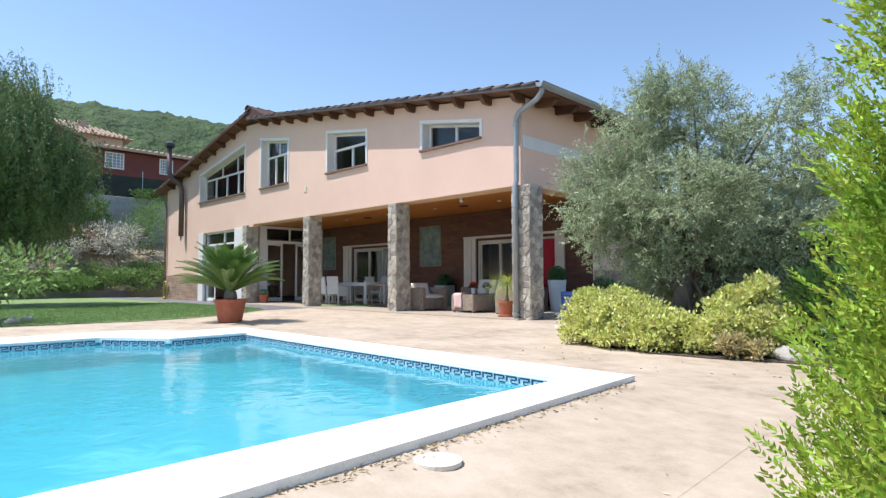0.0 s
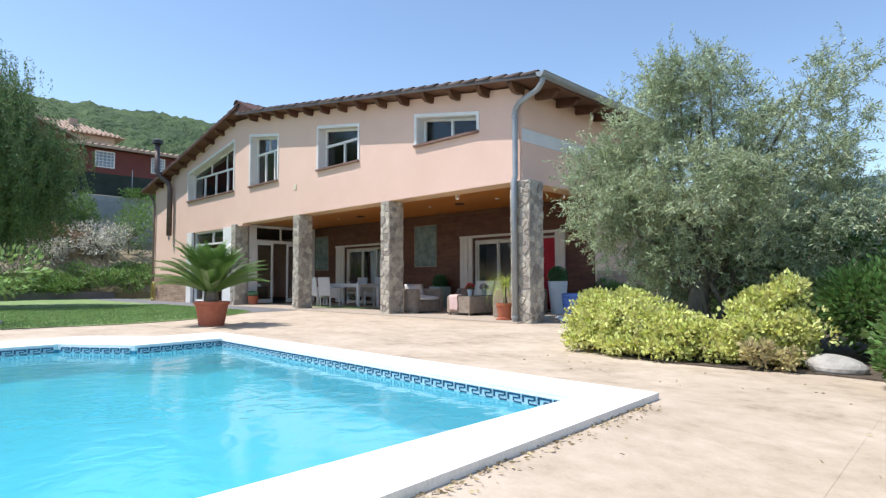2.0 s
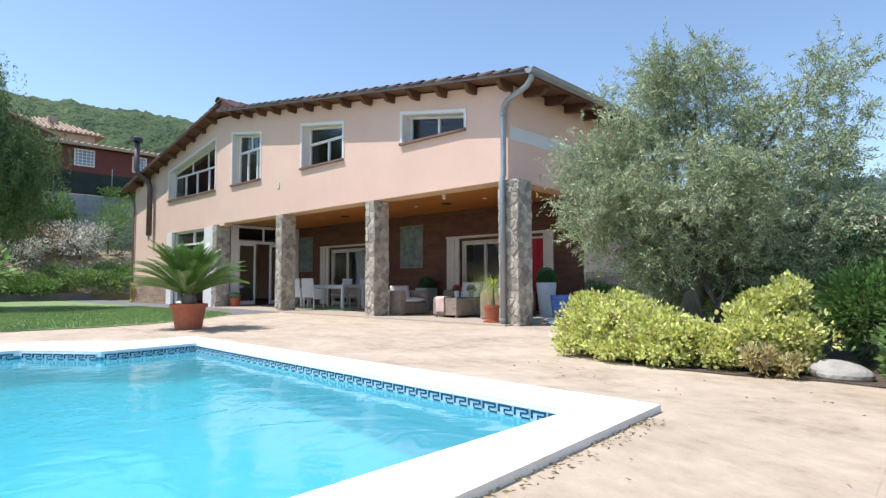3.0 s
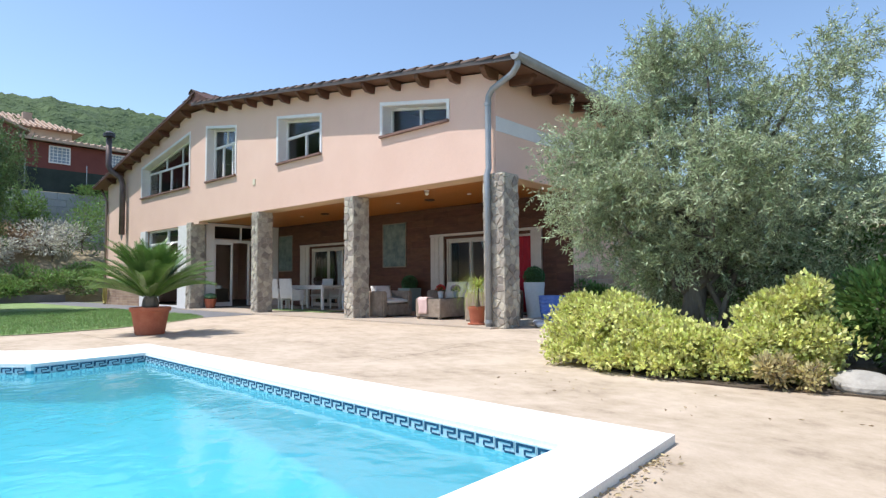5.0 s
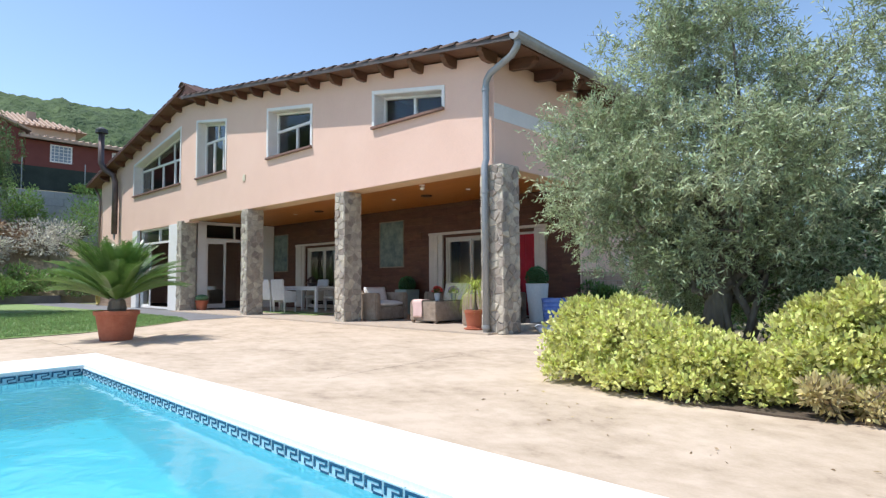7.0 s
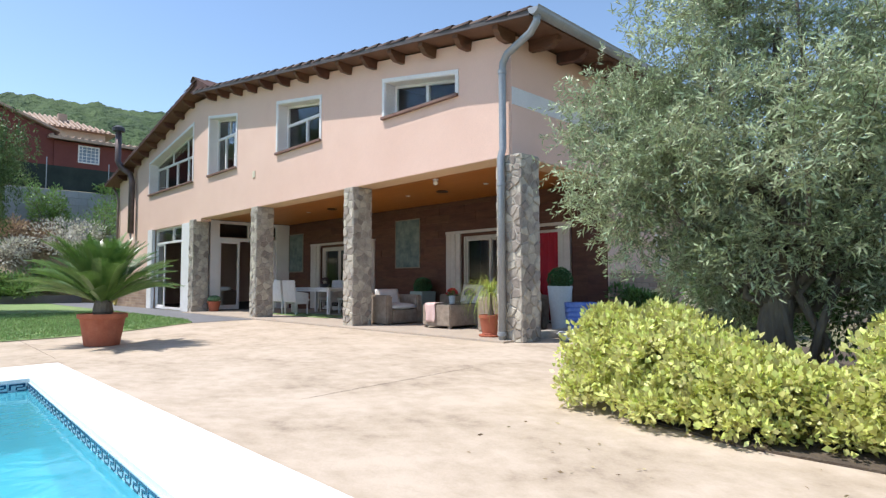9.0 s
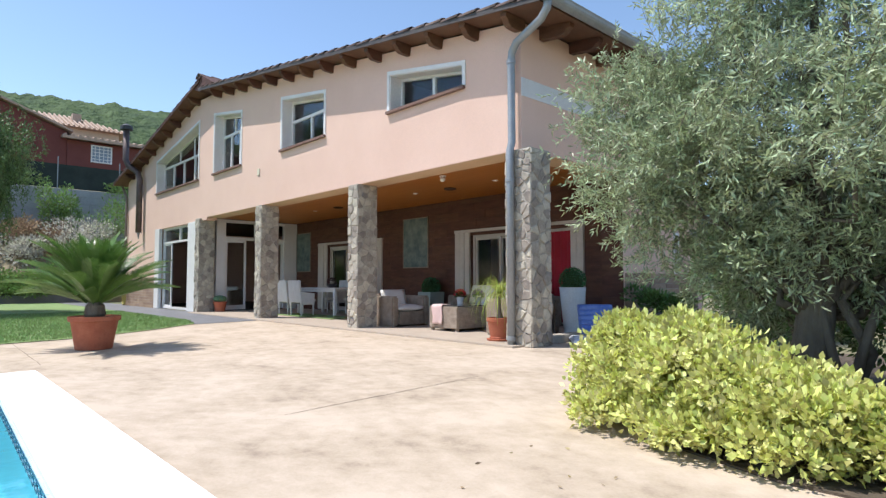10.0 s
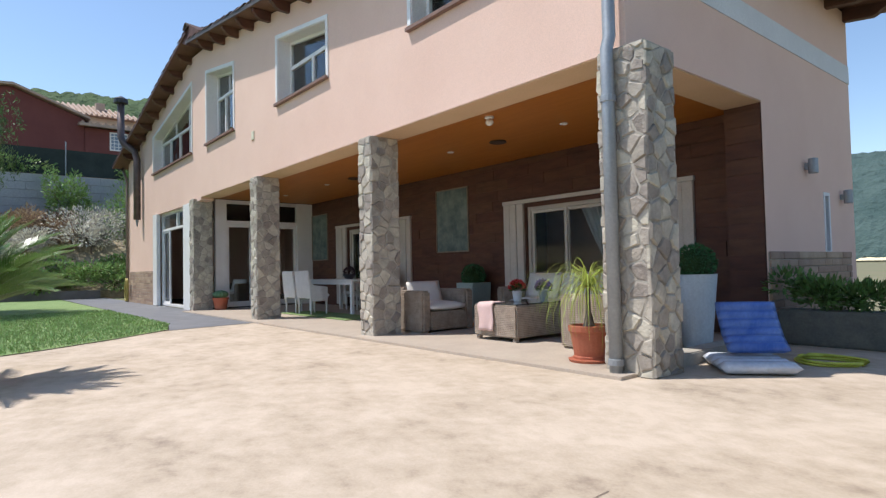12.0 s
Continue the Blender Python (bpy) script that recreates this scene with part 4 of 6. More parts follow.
# olive tree
rs = np.random.default_rng(11)
olive = thing("olive_tree", "large silvery-green olive tree with a loose crown", "tree", (-2.5, 7.85, 0))
OLEAF = leafy("olive_leaf", (0.22, 0.28, 0.135), (0.52, 0.575, 0.37), 2.2, 0.2, 0.42)
cl0 = [((0.0, 0.2, 2.3), (1.15, 1.0, 0.9)), ((-0.75, -0.3, 1.75), (0.75, 0.75, 0.7)), ((0.75, 0.2, 1.7), (0.8, 0.8, 0.75)), ((-0.9, 0.2, 2.45), (0.65, 0.7, 0.6)), ((0.15, -0.4, 1.35), (0.9, 0.6, 0.6)), ((1.15, 0.55, 1.2), (0.75, 0.7, 0.6)), ((-0.45, -0.1, 1.0), (0.5, 0.6, 0.5)), ((0.05, 0.1, 3.15), (0.8, 0.75, 0.6)), ((1.0, 0.7, 2.1), (0.7, 0.7, 0.6)), ((0.35, -0.1, 3.55), (0.45, 0.45, 0.35)), ((-0.35, 0.1, 3.4), (0.4, 0.4, 0.35)), ((1.2, 0.8, 3.15), (0.5, 0.5, 0.38)), ((1.45, 1.0, 3.45), (0.32, 0.32, 0.28)), ((1.7, 0.9, 1.7), (0.5, 0.5, 0.5)), ((-0.9, -0.35, 1.8), (0.55, 0.55, 0.55)), ((-0.55, -0.4, 1.0), (0.5, 0.5, 0.45)), ((0.0, 0.4, 1.1), (0.8, 0.5, 0.5)), ((0.6, 0.6, 0.9), (0.8, 0.6, 0.45)), ((1.5, 0.9, 0.9), (0.6, 0.6, 0.5)), ((-1.28, -0.1, 2.4), (0.5, 0.5, 0.45)), ((-0.6, -0.9, 1.5), (0.7, 0.5, 0.6)), ((0.5, -0.7, 1.9), (0.7, 0.5, 0.6)), ((-0.6, -0.1, 2.95), (0.6, 0.55, 0.5)), ((0.75, 0.35, 2.75), (0.6, 0.55, 0.5)), ((-0.15, 0.0, 3.45), (0.5, 0.5, 0.4)), ((1.35, 0.7, 2.6), (0.45, 0.45, 0.4))]
# the lower boughs hang back under the wider crown
cl0 = [((c[0] * 0.9, c[1] * 0.7 + 0.25, c[2]), q) if c[2] < 1.65 else (c, q) for c, q in cl0]
clumps = []
for c, rad in cl0:
    m = int((9 if c[2] < 1.25 else 22 if c[2] < 2.5 else 16) * rad[0] * rad[1] / 0.5)
    for k in range(max(4, m)):
        u = rs.normal(size=3)
        u /= np.linalg.norm(u)
        q = np.array(c) + u * np.array(rad) * rs.uniform(0.35, 1.1)
        s = rs.uniform(0.1, 0.26)
        clumps.append((q, (s, s, s * 1.15)))
# each clump is a spray of thin twigs set with paired leaves
NT, NL = 19, 20
cc = np.repeat(np.array([c for c, _ in clumps]), NT, 0)
cr = np.repeat(np.array([q[0] for _, q in clumps]), NT)[:, None]
tdir = rs.normal(size=cc.shape)
tdir += 0.55 * (cc - np.array([0.0, 0.0, 1.7])) / 1.6 + np.array([0, 0, 0.35])
tdir /= np.linalg.norm(tdir, axis=1, keepdims=True)
t0 = cc + rs.normal(size=cc.shape) * cr * 0.6
tlen = rs.uniform(0.18, 0.36, (len(cc), 1))
bend = rs.normal(0, 0.35, cc.shape) + np.array([0, 0, -0.25])
tside = np.cross(tdir, rs.normal(size=cc.shape))
tside /= np.linalg.norm(tside, axis=1, keepdims=True)
PS, DS = [], []
for k in range(NL):
    u = (k // 2 + 0.6) / (NL / 2)
    along = tdir + bend * u
    PS.append(t0 + (tdir * u + bend * u * u * 0.5) * tlen)
    DS.append(along * 0.75 + tside * (1 if k % 2 else -1) * 0.8 + rs.normal(0, 0.3, cc.shape))
    tside = np.cross(along / np.linalg.norm(along, axis=1, keepdims=True), tside) if k % 2 else tside
leaf_cloud("crown", np.concatenate(PS), np.concatenate(DS), 0.062, 0.0135, OLEAF, olive, seed=1)
tv, tf = [], []
w = np.cross(tdir, np.array([0.3, 0.2, 0.9])) * 0.0025
for a, b, c, ww in zip(t0 - tdir * 0.06, t0 + (tdir * 0.5 + bend * 0.125) * tlen, t0 + (tdir + bend * 0.5) * tlen, w):
    o = len(tv)
    tv += [a + ww, a - ww, b + ww, b - ww, c]
    tf += [(o, o + 1, o + 3, o + 2), (o + 2, o + 3, o + 4)]
soup("twig_work", [tuple(v) for v in tv], tf, BARK, olive, kind="stuff")
bm = bmesh.new()
tube(bm, [(0.05, 0.05, 0), (0.0, 0.0, 0.35), (0.06, 0.05, 0.8), (-0.02, 0.1, 1.3), (0.05, 0.15, 2.2), (0.1, 0.1, 3.0)], [0.17, 0.13, 0.12, 0.1, 0.06, 0.02], 10)
limbs(bm, (0.04, 0.05, 0.7), [((c[0] * 0.8, c[1] * 0.8, c[2] - 0.1), 0.04) for c, _ in cl0[1:]], 0.035, 5)
limbs(bm, (0.2, 0.1, 0.1), [((0.4, 0.2, 1.5), 0.05), ((-0.3, -0.1, 1.4), 0.04), ((0.7, 0.4, 1.6), 0.04)], 0.05, 6)
part("trunk", bm, BARK, olive, "dark forked trunk", smooth=True)

# yellow-green hedge shrubs
YLEAF = leafy("variegated_leaf", (0.42, 0.47, 0.06), (0.93, 0.9, 0.42), 9, 0.25, 0.38)


def shrub(name, label, at, lobes, per, length, width, material, seed, group=""):
    r = np.random.default_rng(seed)
    ob = thing(name, label, "shrub", at, group=group)
    sub = []
    lobes = [((c[0], c[1], c[2] * 0.82), (q[0], q[1], q[2] * 0.82)) for c, q in lobes]
    for c, rad in lobes:
        for k in range(int(75 * max(rad[0] * rad[1], 0.12) / 0.16)):
            u = r.normal(size=3)
            u[2] = u[2] if u[2] > -0.75 * abs(u[0]) else abs(u[2])
            u /= np.linalg.norm(u)
            q = np.array(c) + u * np.array(rad) * r.uniform(0.55, 1.02)
            s = r.uniform(0.06, 0.12)
            sub.append((q, (s, s, s)))
    P, D = clumped(r, sub, per, 0.2)
    keep = P[:, 2] > 0.01
    P, D = P[keep], D[keep]
    leaf_cloud("foliage", P, D + np.array([0, 0, 0.5]), length, width, material, ob, seed=seed)
    bm = bmesh.new()
    rnd = random.Random(seed)
    for c, rad in lobes:
        for k in range(7):
            tube(bm, [(c[0] + rnd.uniform(-0.1, 0.1), c[1] + rnd.uniform(-0.1, 0.1), 0), (c[0] + rnd.uniform(-0.7, 0.7) * rad[0], c[1] + rnd.uniform(-0.7, 0.7) * rad[1], c[2] + rad[2] * 0.6)], [0.014, 0.005], 5)
    part("stem", bm, BARK, ob)
    return ob


shrub("hedge_shrub", "dense yellow-green variegated shrub beside the terrace", (-2.8, 6.82, 0), [((-0.5, 0.15, 0.36), (0.46, 0.5, 0.4)), ((0.0, -0.1, 0.38), (0.55, 0.5, 0.42)), ((0.5, -0.2, 0.29), (0.46, 0.45, 0.34)), ((0.85, -0.28, 0.25), (0.36, 0.38, 0.26)), ((-0.15, 0.1, 0.72), (0.2, 0.2, 0.13)), ((-0.6, 0.15, 0.7), (0.16, 0.18, 0.12)), ((-0.3, -0.05, 0.16), (0.55, 0.5, 0.16)), ((0.35, -0.25, 0.16), (0.6, 0.45, 0.16))], 50, 0.046, 0.033, YLEAF, 21, "hedge shrubs")
shrub("hedge_shrub", "dense yellow-green variegated shrub beside the terrace", (-1.48, 6.76, 0), [((0.05, 0.0, 0.16), (0.48, 0.42, 0.16)), ((0.05, 0.0, 0.4), (0.36, 0.4, 0.4)), ((0.32, 0.05, 0.36), (0.3, 0.36, 0.32)), ((0.3, 0.1, 0.84), (0.13, 0.14, 0.2)), ((0.05, 0.1, 0.74), (0.18, 0.18, 0.14)), ((-0.3, -0.1, 0.18), (0.32, 0.33, 0.2))], 50, 0.046, 0.033, YLEAF, 22, "hedge shrubs")

# conifer beside the start of the walk
CLEAF = leafy("golden_conifer_spray", (0.1, 0.25, 0.02), (0.58, 0.68, 0.1), 9, 0.35, 0.5)
con = thing("conifer", "golden-green columnar conifer with feathery sprays", "tree", (1.29, 1.03, 0))
r = np.random.default_rng(31)
PROF_Z, PROF_R = [0, 0.5, 0.9, 1.5, 2.4, 3.1], [0.68, 0.67, 0.6, 0.46, 0.28, 0.05]
# upright plumes on the outline, each clad with small flat sprays
n_p = 1000
pz = r.uniform(0.02, 1, n_p) ** 0.85 * 3.05
pa = r.uniform(0, 6.283, n_p)
pr = np.interp(pz, PROF_Z, PROF_R) * r.uniform(0.74, 0.97, n_p)
plume = np.stack([pr * np.cos(pa), pr * np.sin(pa), pz], 1)
lean = np.stack([np.cos(pa) * 0.5, np.sin(pa) * 0.5, np.full(n_p, 1.0)], 1)
lean /= np.linalg.norm(lean, axis=1, keepdims=True)
per = 34
n_s = n_p * per
u = r.normal(size=(n_s, 3))
u /= np.linalg.norm(u, axis=1, keepdims=True)
ln_p = np.repeat(lean, per, 0)
outw = np.repeat(np.stack([np.cos(pa), np.sin(pa), pa * 0 + 0.3], 1), per, 0)
flip = np.sum(u * outw, 1) < -0.25
u[flip] *= -1
wide = np.repeat(r.uniform(0.05, 0.075, (n_p, 1)), per, 0)
base = np.repeat(plume, per, 0) + u * wide * r.uniform(0.6, 1.0, (n_s, 1)) + ln_p * r.uniform(-0.09, 0.13, (n_s, 1))
out = u * 0.5 + ln_p * 0.9 + r.normal(0, 0.2, (n_s, 3))
out /= np.linalg.norm(out, axis=1, keepdims=True)
tang = np.cross(out, r.normal(size=(n_s, 3)))
tang /= np.linalg.norm(tang, axis=1, keepdims=True)
slen = r.uniform(0.045, 0.075, (n_s, 1))
PS, DS = [], []
for k in range(15):
    v_ = (k // 2 + 0.5) / 7.5
    sg = 1 if k % 2 else -1
    PS.append(base + out * slen * v_)
    DS.append(out * 0.8 + tang * sg * (1.0 - 0.75 * v_) + r.normal(0, 0.12, (n_s, 3)))
leaf_cloud("foliage", np.concatenate(PS), np.concatenate(DS), 0.0135, 0.006, CLEAF, con, seed=3)
bm = bmesh.new()
tube(bm, [(0, 0, 0), (0.02, 0, 1.2), (0, 0.02, 2.9)], [0.07, 0.05, 0.01], 8)
tt = random.Random(3)
for k in range(60):
    z0 = tt.uniform(0.1, 2.6)
    an = tt.uniform(0, 6.28)
    rr = 0.85 * np.interp(z0 + 0.15, PROF_Z, PROF_R)
    tube(bm, [(0, 0, z0), (rr * math.cos(an), rr * math.sin(an), z0 + 0.25)], [0.02, 0.005], 5)
part("trunk", bm, BARK, con)
# near-black green: shade deep in the foliage put into the colour
ICORE = mat("inner_shade_green", (0.015, 0.04, 0.01), (0.03, 0.065, 0.015), 9, 0.95, 0.8, 30)
# added solid core, so gaps between plumes read as shaded
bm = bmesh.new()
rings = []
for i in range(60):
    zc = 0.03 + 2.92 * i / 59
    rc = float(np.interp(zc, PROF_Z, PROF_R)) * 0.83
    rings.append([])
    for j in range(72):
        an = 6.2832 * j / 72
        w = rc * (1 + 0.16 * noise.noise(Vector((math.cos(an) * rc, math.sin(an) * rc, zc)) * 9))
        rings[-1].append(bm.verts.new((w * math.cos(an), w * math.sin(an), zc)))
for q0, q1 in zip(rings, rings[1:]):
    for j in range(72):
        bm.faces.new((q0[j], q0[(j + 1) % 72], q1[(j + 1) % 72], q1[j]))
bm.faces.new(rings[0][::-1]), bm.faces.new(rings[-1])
part("shade_core", bm, ICORE, con, "added dark core, shade between the sprays put into its colour")

# potted cycad on the terrace
cyc = thing("potted_cycad", "sago palm in a large round terracotta pot", "potted plant", (-10.75, 5.16, 0))
bm = bmesh.new()
turned(bm, [(0.22, 0.0), (0.235, 0.01), (0.3, 0.4), (0.33, 0.405), (0.335, 0.47), (0.31, 0.475), (0.29, 0.43), (0.25, 0.42)], 28)
pot = part("pot", bm, TERRA, cyc, "terracotta pot", smooth=False)
bm = bmesh.new()
turned(bm, [(0.28, 0.41), (0.17, 0.44), (0.02, 0.45)], 20)
part("soil", bm, mat("dark_soil", (0.05, 0.035, 0.025), (0.08, 0.06, 0.04), 9, 0.95, 0.6, 60), pot)
bm = bmesh.new()
turned(bm, [(0.1, 0.42), (0.14, 0.5), (0.12, 0.62), (0.05, 0.7)], 14)
part("stem", bm, BARK, cyc)
PALM = leafy("cycad_leaflet", (0.045, 0.11, 0.018), (0.15, 0.25, 0.065), 4, 0.15, 0.3)
rp = random.Random(9)
for k in range(78):
    az = 6.283 * k * 0.382
    lift = math.radians(rp.uniform(22, 88) if k > 8 else rp.uniform(65, 88))
    L = rp.uniform(0.95, 1.25)
    verts, fcs = [], []
    spine = []
    for i in range(15):
        u = i / 14
        ang = lift - u * u * 0.6
        if i == 0:
            p = Vector((0.04, 0, 0.62))
        else:
            p = spine[-1] + Vector((math.cos(ang), 0, math.sin(ang))) * L / 14
        spine.append(p)
    fine = [spine[i].lerp(spine[i + 1], q) for i in range(14) for q in (0.0, 0.33, 0.67)] + [spine[14]]
    for i, p in enumerate(fine):
        w = 0.008 * (1 - i / 48)
        verts += [(p.x, w, p.z), (p.x, -w, p.z)]
        if i:
            fcs.append((2 * i - 2, 2 * i - 1, 2 * i + 1, 2 * i))
    for i in range(3, 42):
        d = (fine[i + 1] - fine[i]).normalized()
        ln_ = 0.19 * math.sin(min(1, i / 44 + 0.12) * 3.0) + 0.03
        for s, e in ((1, 0), (-1, 1)):
            tip = fine[i] + d * ln_ * 0.75 + Vector((0, s * ln_ * 0.62, 0.34 * ln_))
            o = len(verts)
            verts += [(tip + d * 0.009)[:], tip[:]]
            fcs.append((2 * i + e, 2 * i + 2 + e, o, o + 1))
    fr = soup("frond", verts, fcs, PALM, cyc)
    fr.matrix_basis = pose(0, 0, 0, 0, 0, math.degrees(az))

# ponytail plant by the pillar
pony = thing("potted_ponytail_plant", "ponytail plant with thin arching leaves in a ribbed red pot", "potted plant", (-7.32, 10.02, 0.03))
bm = bmesh.new()
turned(bm, [(0.13, 0.0), (0.16, 0.02), (0.16, 0.05), (0.15, 0.06), (0.19, 0.29), (0.205, 0.3), (0.205, 0.35), (0.18, 0.355), (0.17, 0.31)], 24)
pp = part("pot", bm, TERRA, pony)
bm = bmesh.new()
turned(bm, [(0.2, 0.0), (0.21, 0.025), (0.19, 0.03)], 20)
part("saucer", bm, TERRA, pp)
bm = bmesh.new()
turned(bm, [(0.07, 0.3), (0.05, 0.38), (0.022, 0.5), (0.02, 0.72)], 10)
part("stem", bm, BARK, pony)
PONY = leafy("pale_green_strap", (0.3, 0.38, 0.06), (0.5, 0.55, 0.16), 6, 0.4, 0.4)
verts, fcs = [], []
rp = random.Random(12)
for k in range(210):
    az, lift, L = rp.uniform(0, 6.283), rp.uniform(0.3, 1.5), rp.uniform(0.55, 0.95)
    p = Vector((0, 0, 0.72))
    o = len(verts)
    for i in range(11):
        u = i / 10
        ang = lift - u * rp.uniform(2.2, 2.6)
        if i:
            p = p + Vector((math.cos(ang) * math.cos(az), math.cos(ang) * math.sin(az), math.sin(ang))) * L / 10
        w = 0.006 * (1 - u * 0.9)
        q = Vector((-math.sin(az), math.cos(az), 0)) * w
        verts += [(p + q)[:], (p - q)[:]]
        if i:
            b_ = o + 2 * i
            fcs.append((b_ - 2, b_ - 1, b_ + 1, b_))
soup("leaves", verts, fcs, PONY, pony, "thin pale green strap leaves")

# weeping tree beyond the lawn
will = thing("pepper_tree", "tall weeping pepper tree with hanging green foliage", "tree", (-24.2, 2.8, 0))
WLEAF = leafy("weeping_leaf", (0.075, 0.145, 0.05), (0.2, 0.28, 0.11), 0.6, 0.25, 0.5)
r = np.random.default_rng(41)
heads = []
for k in range(95):
    u = r.normal(size=3)
    u /= np.linalg.norm(u)
    heads.append(np.array([0, 0, 5.9]) + u * np.array([2.9, 2.9, 3.0]) * r.uniform(0.55, 1.0))
    heads[-1][:2] *= min(1.0, 1 - 0.17 * (heads[-1][2] - 5.6))
PS, DS = [], []
for h in heads:
    for s in range(40):
        st = h + r.normal(0, 0.42, 3)
        L = r.uniform(0.8, 2.4)
        m = 48
        t_ = np.sort(r.uniform(0, 1, m))[:, None]
        sway = r.normal(0, 0.25, 3) * np.array([1, 1, 0])
        pts_ = st + sway * t_ + np.array([0, 0, -1]) * t_ * L + r.normal(0, 0.03, (m, 3))
        PS.append(pts_)
        DS.append(r.normal(0, 0.6, (m, 3)) + np.array([0, 0, -0.9]))
P, D = np.concatenate(PS), np.concatenate(DS)
keep = P[:, 2] > 0.3
leaf_cloud("crown", P[keep], D[keep], 0.12, 0.03, WLEAF, will, seed=5)
bm = bmesh.new()
tube(bm, [(0, 0, 0), (0.1, 0, 1.5), (-0.1, 0.1, 3.2), (0, 0, 5)], [0.35, 0.28, 0.22, 0.1], 10)
limbs(bm, (0, 0, 2.6), [(tuple(h * np.array([0.85, 0.85, 1])), 0.08) for h in heads[:26]], 0.1, 7, 0.3)
part("trunk", bm, BARK, will, smooth=True)

# far garden slope: shrubs on the terraces
GSH = leafy("garden_shrub_leaf", (0.12, 0.22, 0.06), (0.3, 0.42, 0.14), 1.5, 0.25, 0.5)
PALE = leafy("silver_shrub_leaf", (0.5, 0.47, 0.4), (0.7, 0.67, 0.58), 2, 0.2, 0.6)
DRY = leafy("dry_shrub_leaf", (0.3, 0.21, 0.14), (0.42, 0.3, 0.2), 2, 0.2, 0.7)


def far_shrub(name, label, at, size, material, seed, count=1500, leaf=0.16):
    r = np.random.default_rng(seed)
    ob = thing(name, label, "shrub", at)
    lobes = [(np.array([r.uniform(-0.45, 0.45) * size[0], r.uniform(-0.45, 0.45) * size[1], size[2] * r.uniform(0.3, 0.75)]), np.array(size) * r.uniform(0.2, 0.36)) for _ in range(11)]
    P, D = clumped(r, lobes, count // 11, 0.4)
    keep = P[:, 2] > 0.0
    leaf_cloud("foliage", P[keep], D[keep] + np.array([0, 0, 0.4]), leaf, leaf * 0.45, material, ob, seed=seed)
    bm = bmesh.new()
    tube(bm, [(0, 0, -0.05), (0.05, 0, size[2] * 0.35)], [0.022 * size[0], 0.012 * size[0]], 6)
    limbs(bm, (0, 0, size[2] * 0.2), [(tuple(c), 0.025 * size[0]) for c, _ in lobes[:6]], 0.03, seed, 0.05)
    part("stem", bm, BARK, ob)
    return ob

# ---- garden behind: terraces, walls, neighbour ----
bm = bmesh.new()
prof = [(-33.0, -0.02), (-33.0, 0.32), (-33.3, 0.35), (-33.9, 0.8), (-33.9, 1.3), (-35.8, 2.4), (-37.9, 3.3), (-38.0, 0)]
prism(bm, prof, "y", -40, 30)
structure("garden_slope", bm, mat("dry_slope_soil", (0.42, 0.33, 0.23), (0.2, 0.19, 0.1), 0.5, 0.95, 0.8, 8, depth=0.08), "dry terraced garden slope", "slope")
bm = bmesh.new()
box(bm, -38.3, -37.9, -40, 30, 0, 6.0)
wall_far = structure("retaining_wall", bm, CONCRETE, "tall grey block retaining wall", "wall")
r = random.Random(5)
blk = {}
for row in range(7):
    y = -3.0 + (0.45 if row % 2 else 0)
    while y < 22:
        if "k" not in blk:
            bm = bmesh.new()
            box(bm, -0.02, 0.05, 0.01, 0.89, 0.01, 0.39)
            blk["k"] = mesh_of("block", bm, CONCRETE)
        ob = new("block", blk["k"])
        ob.parent = wall_far
        ob.matrix_basis = pose(-37.9 + r.uniform(-0.01, 0.008), y, 3.2 + row * 0.4)
        y += 0.9
# low kerb wall at the lawn's far edge
bm = bmesh.new()
box(bm, -33.0, -32.75, -40, 9.7, 0, 0.36)
structure("garden_kerb", bm, PAVE, "low dark stone kerb at the lawn edge", "kerb", bevel=0.02)
# fence on the wall
fen = thing("mesh_fence", "wire mesh fence with dark screening on steel posts", "fence", (-38.1, 0, 6.0))
bm = bmesh.new()
box(bm, -0.01, 0.01, -30, 24, 0.05, 1.35)
part("screening", bm, mat("dark_green_screen", (0.018, 0.028, 0.025), (0.04, 0.05, 0.045), 1.2, 0.9, 0.5, 12), fen, "dark ivy-green screening")
for k in range(19):
    bm = bmesh.new()
    tube(bm, [(0.05, -30 + 3 * k, -0.05), (0.05, -30 + 3 * k, 1.75)], 0.03, 6)
    part("post", bm, GUTTER, fen)
bm = bmesh.new()
prism(bm, [(-38.3, 5.9), (-48, 7.5), (-75, 7.6), (-75, -0.02), (-38.3, -0.02)], "y", -40, 30)
structure("neighbour_plot", bm, EARTH, "raised earth plot behind the wall", "ground")
# neighbour's red house
nb = thing("neighbour_house", "dark red rendered neighbouring house with tiled roofs", "house", (0, -1.0, -0.5))
REDW = mat("dark_red_render", (0.15, 0.045, 0.04), (0.19, 0.06, 0.05), 0.8, 0.9, 0.2, 30)
NROOF = mat("pale_clay_roof", (0.4, 0.29, 0.22), (0.5, 0.38, 0.3), 1.5, 0.9, 0.4, 12, island=0.15)
bm = bmesh.new()
prism(bm, [(-4, 6.5), (12.4, 6.5), (12.4, 12.3), (8.4, 13.85), (4.5, 13.5), (-4, 12.0)], "x", -60, -50)
part("wall", bm, REDW, nb)
bm = bmesh.new()
prism(bm, [(12.41, 6.5), (21, 6.5), (21, 11.75), (12.41, 11.75)], "x", -60, -49.9)
part("wall", bm, REDW, nb)
bm = bmesh.new()
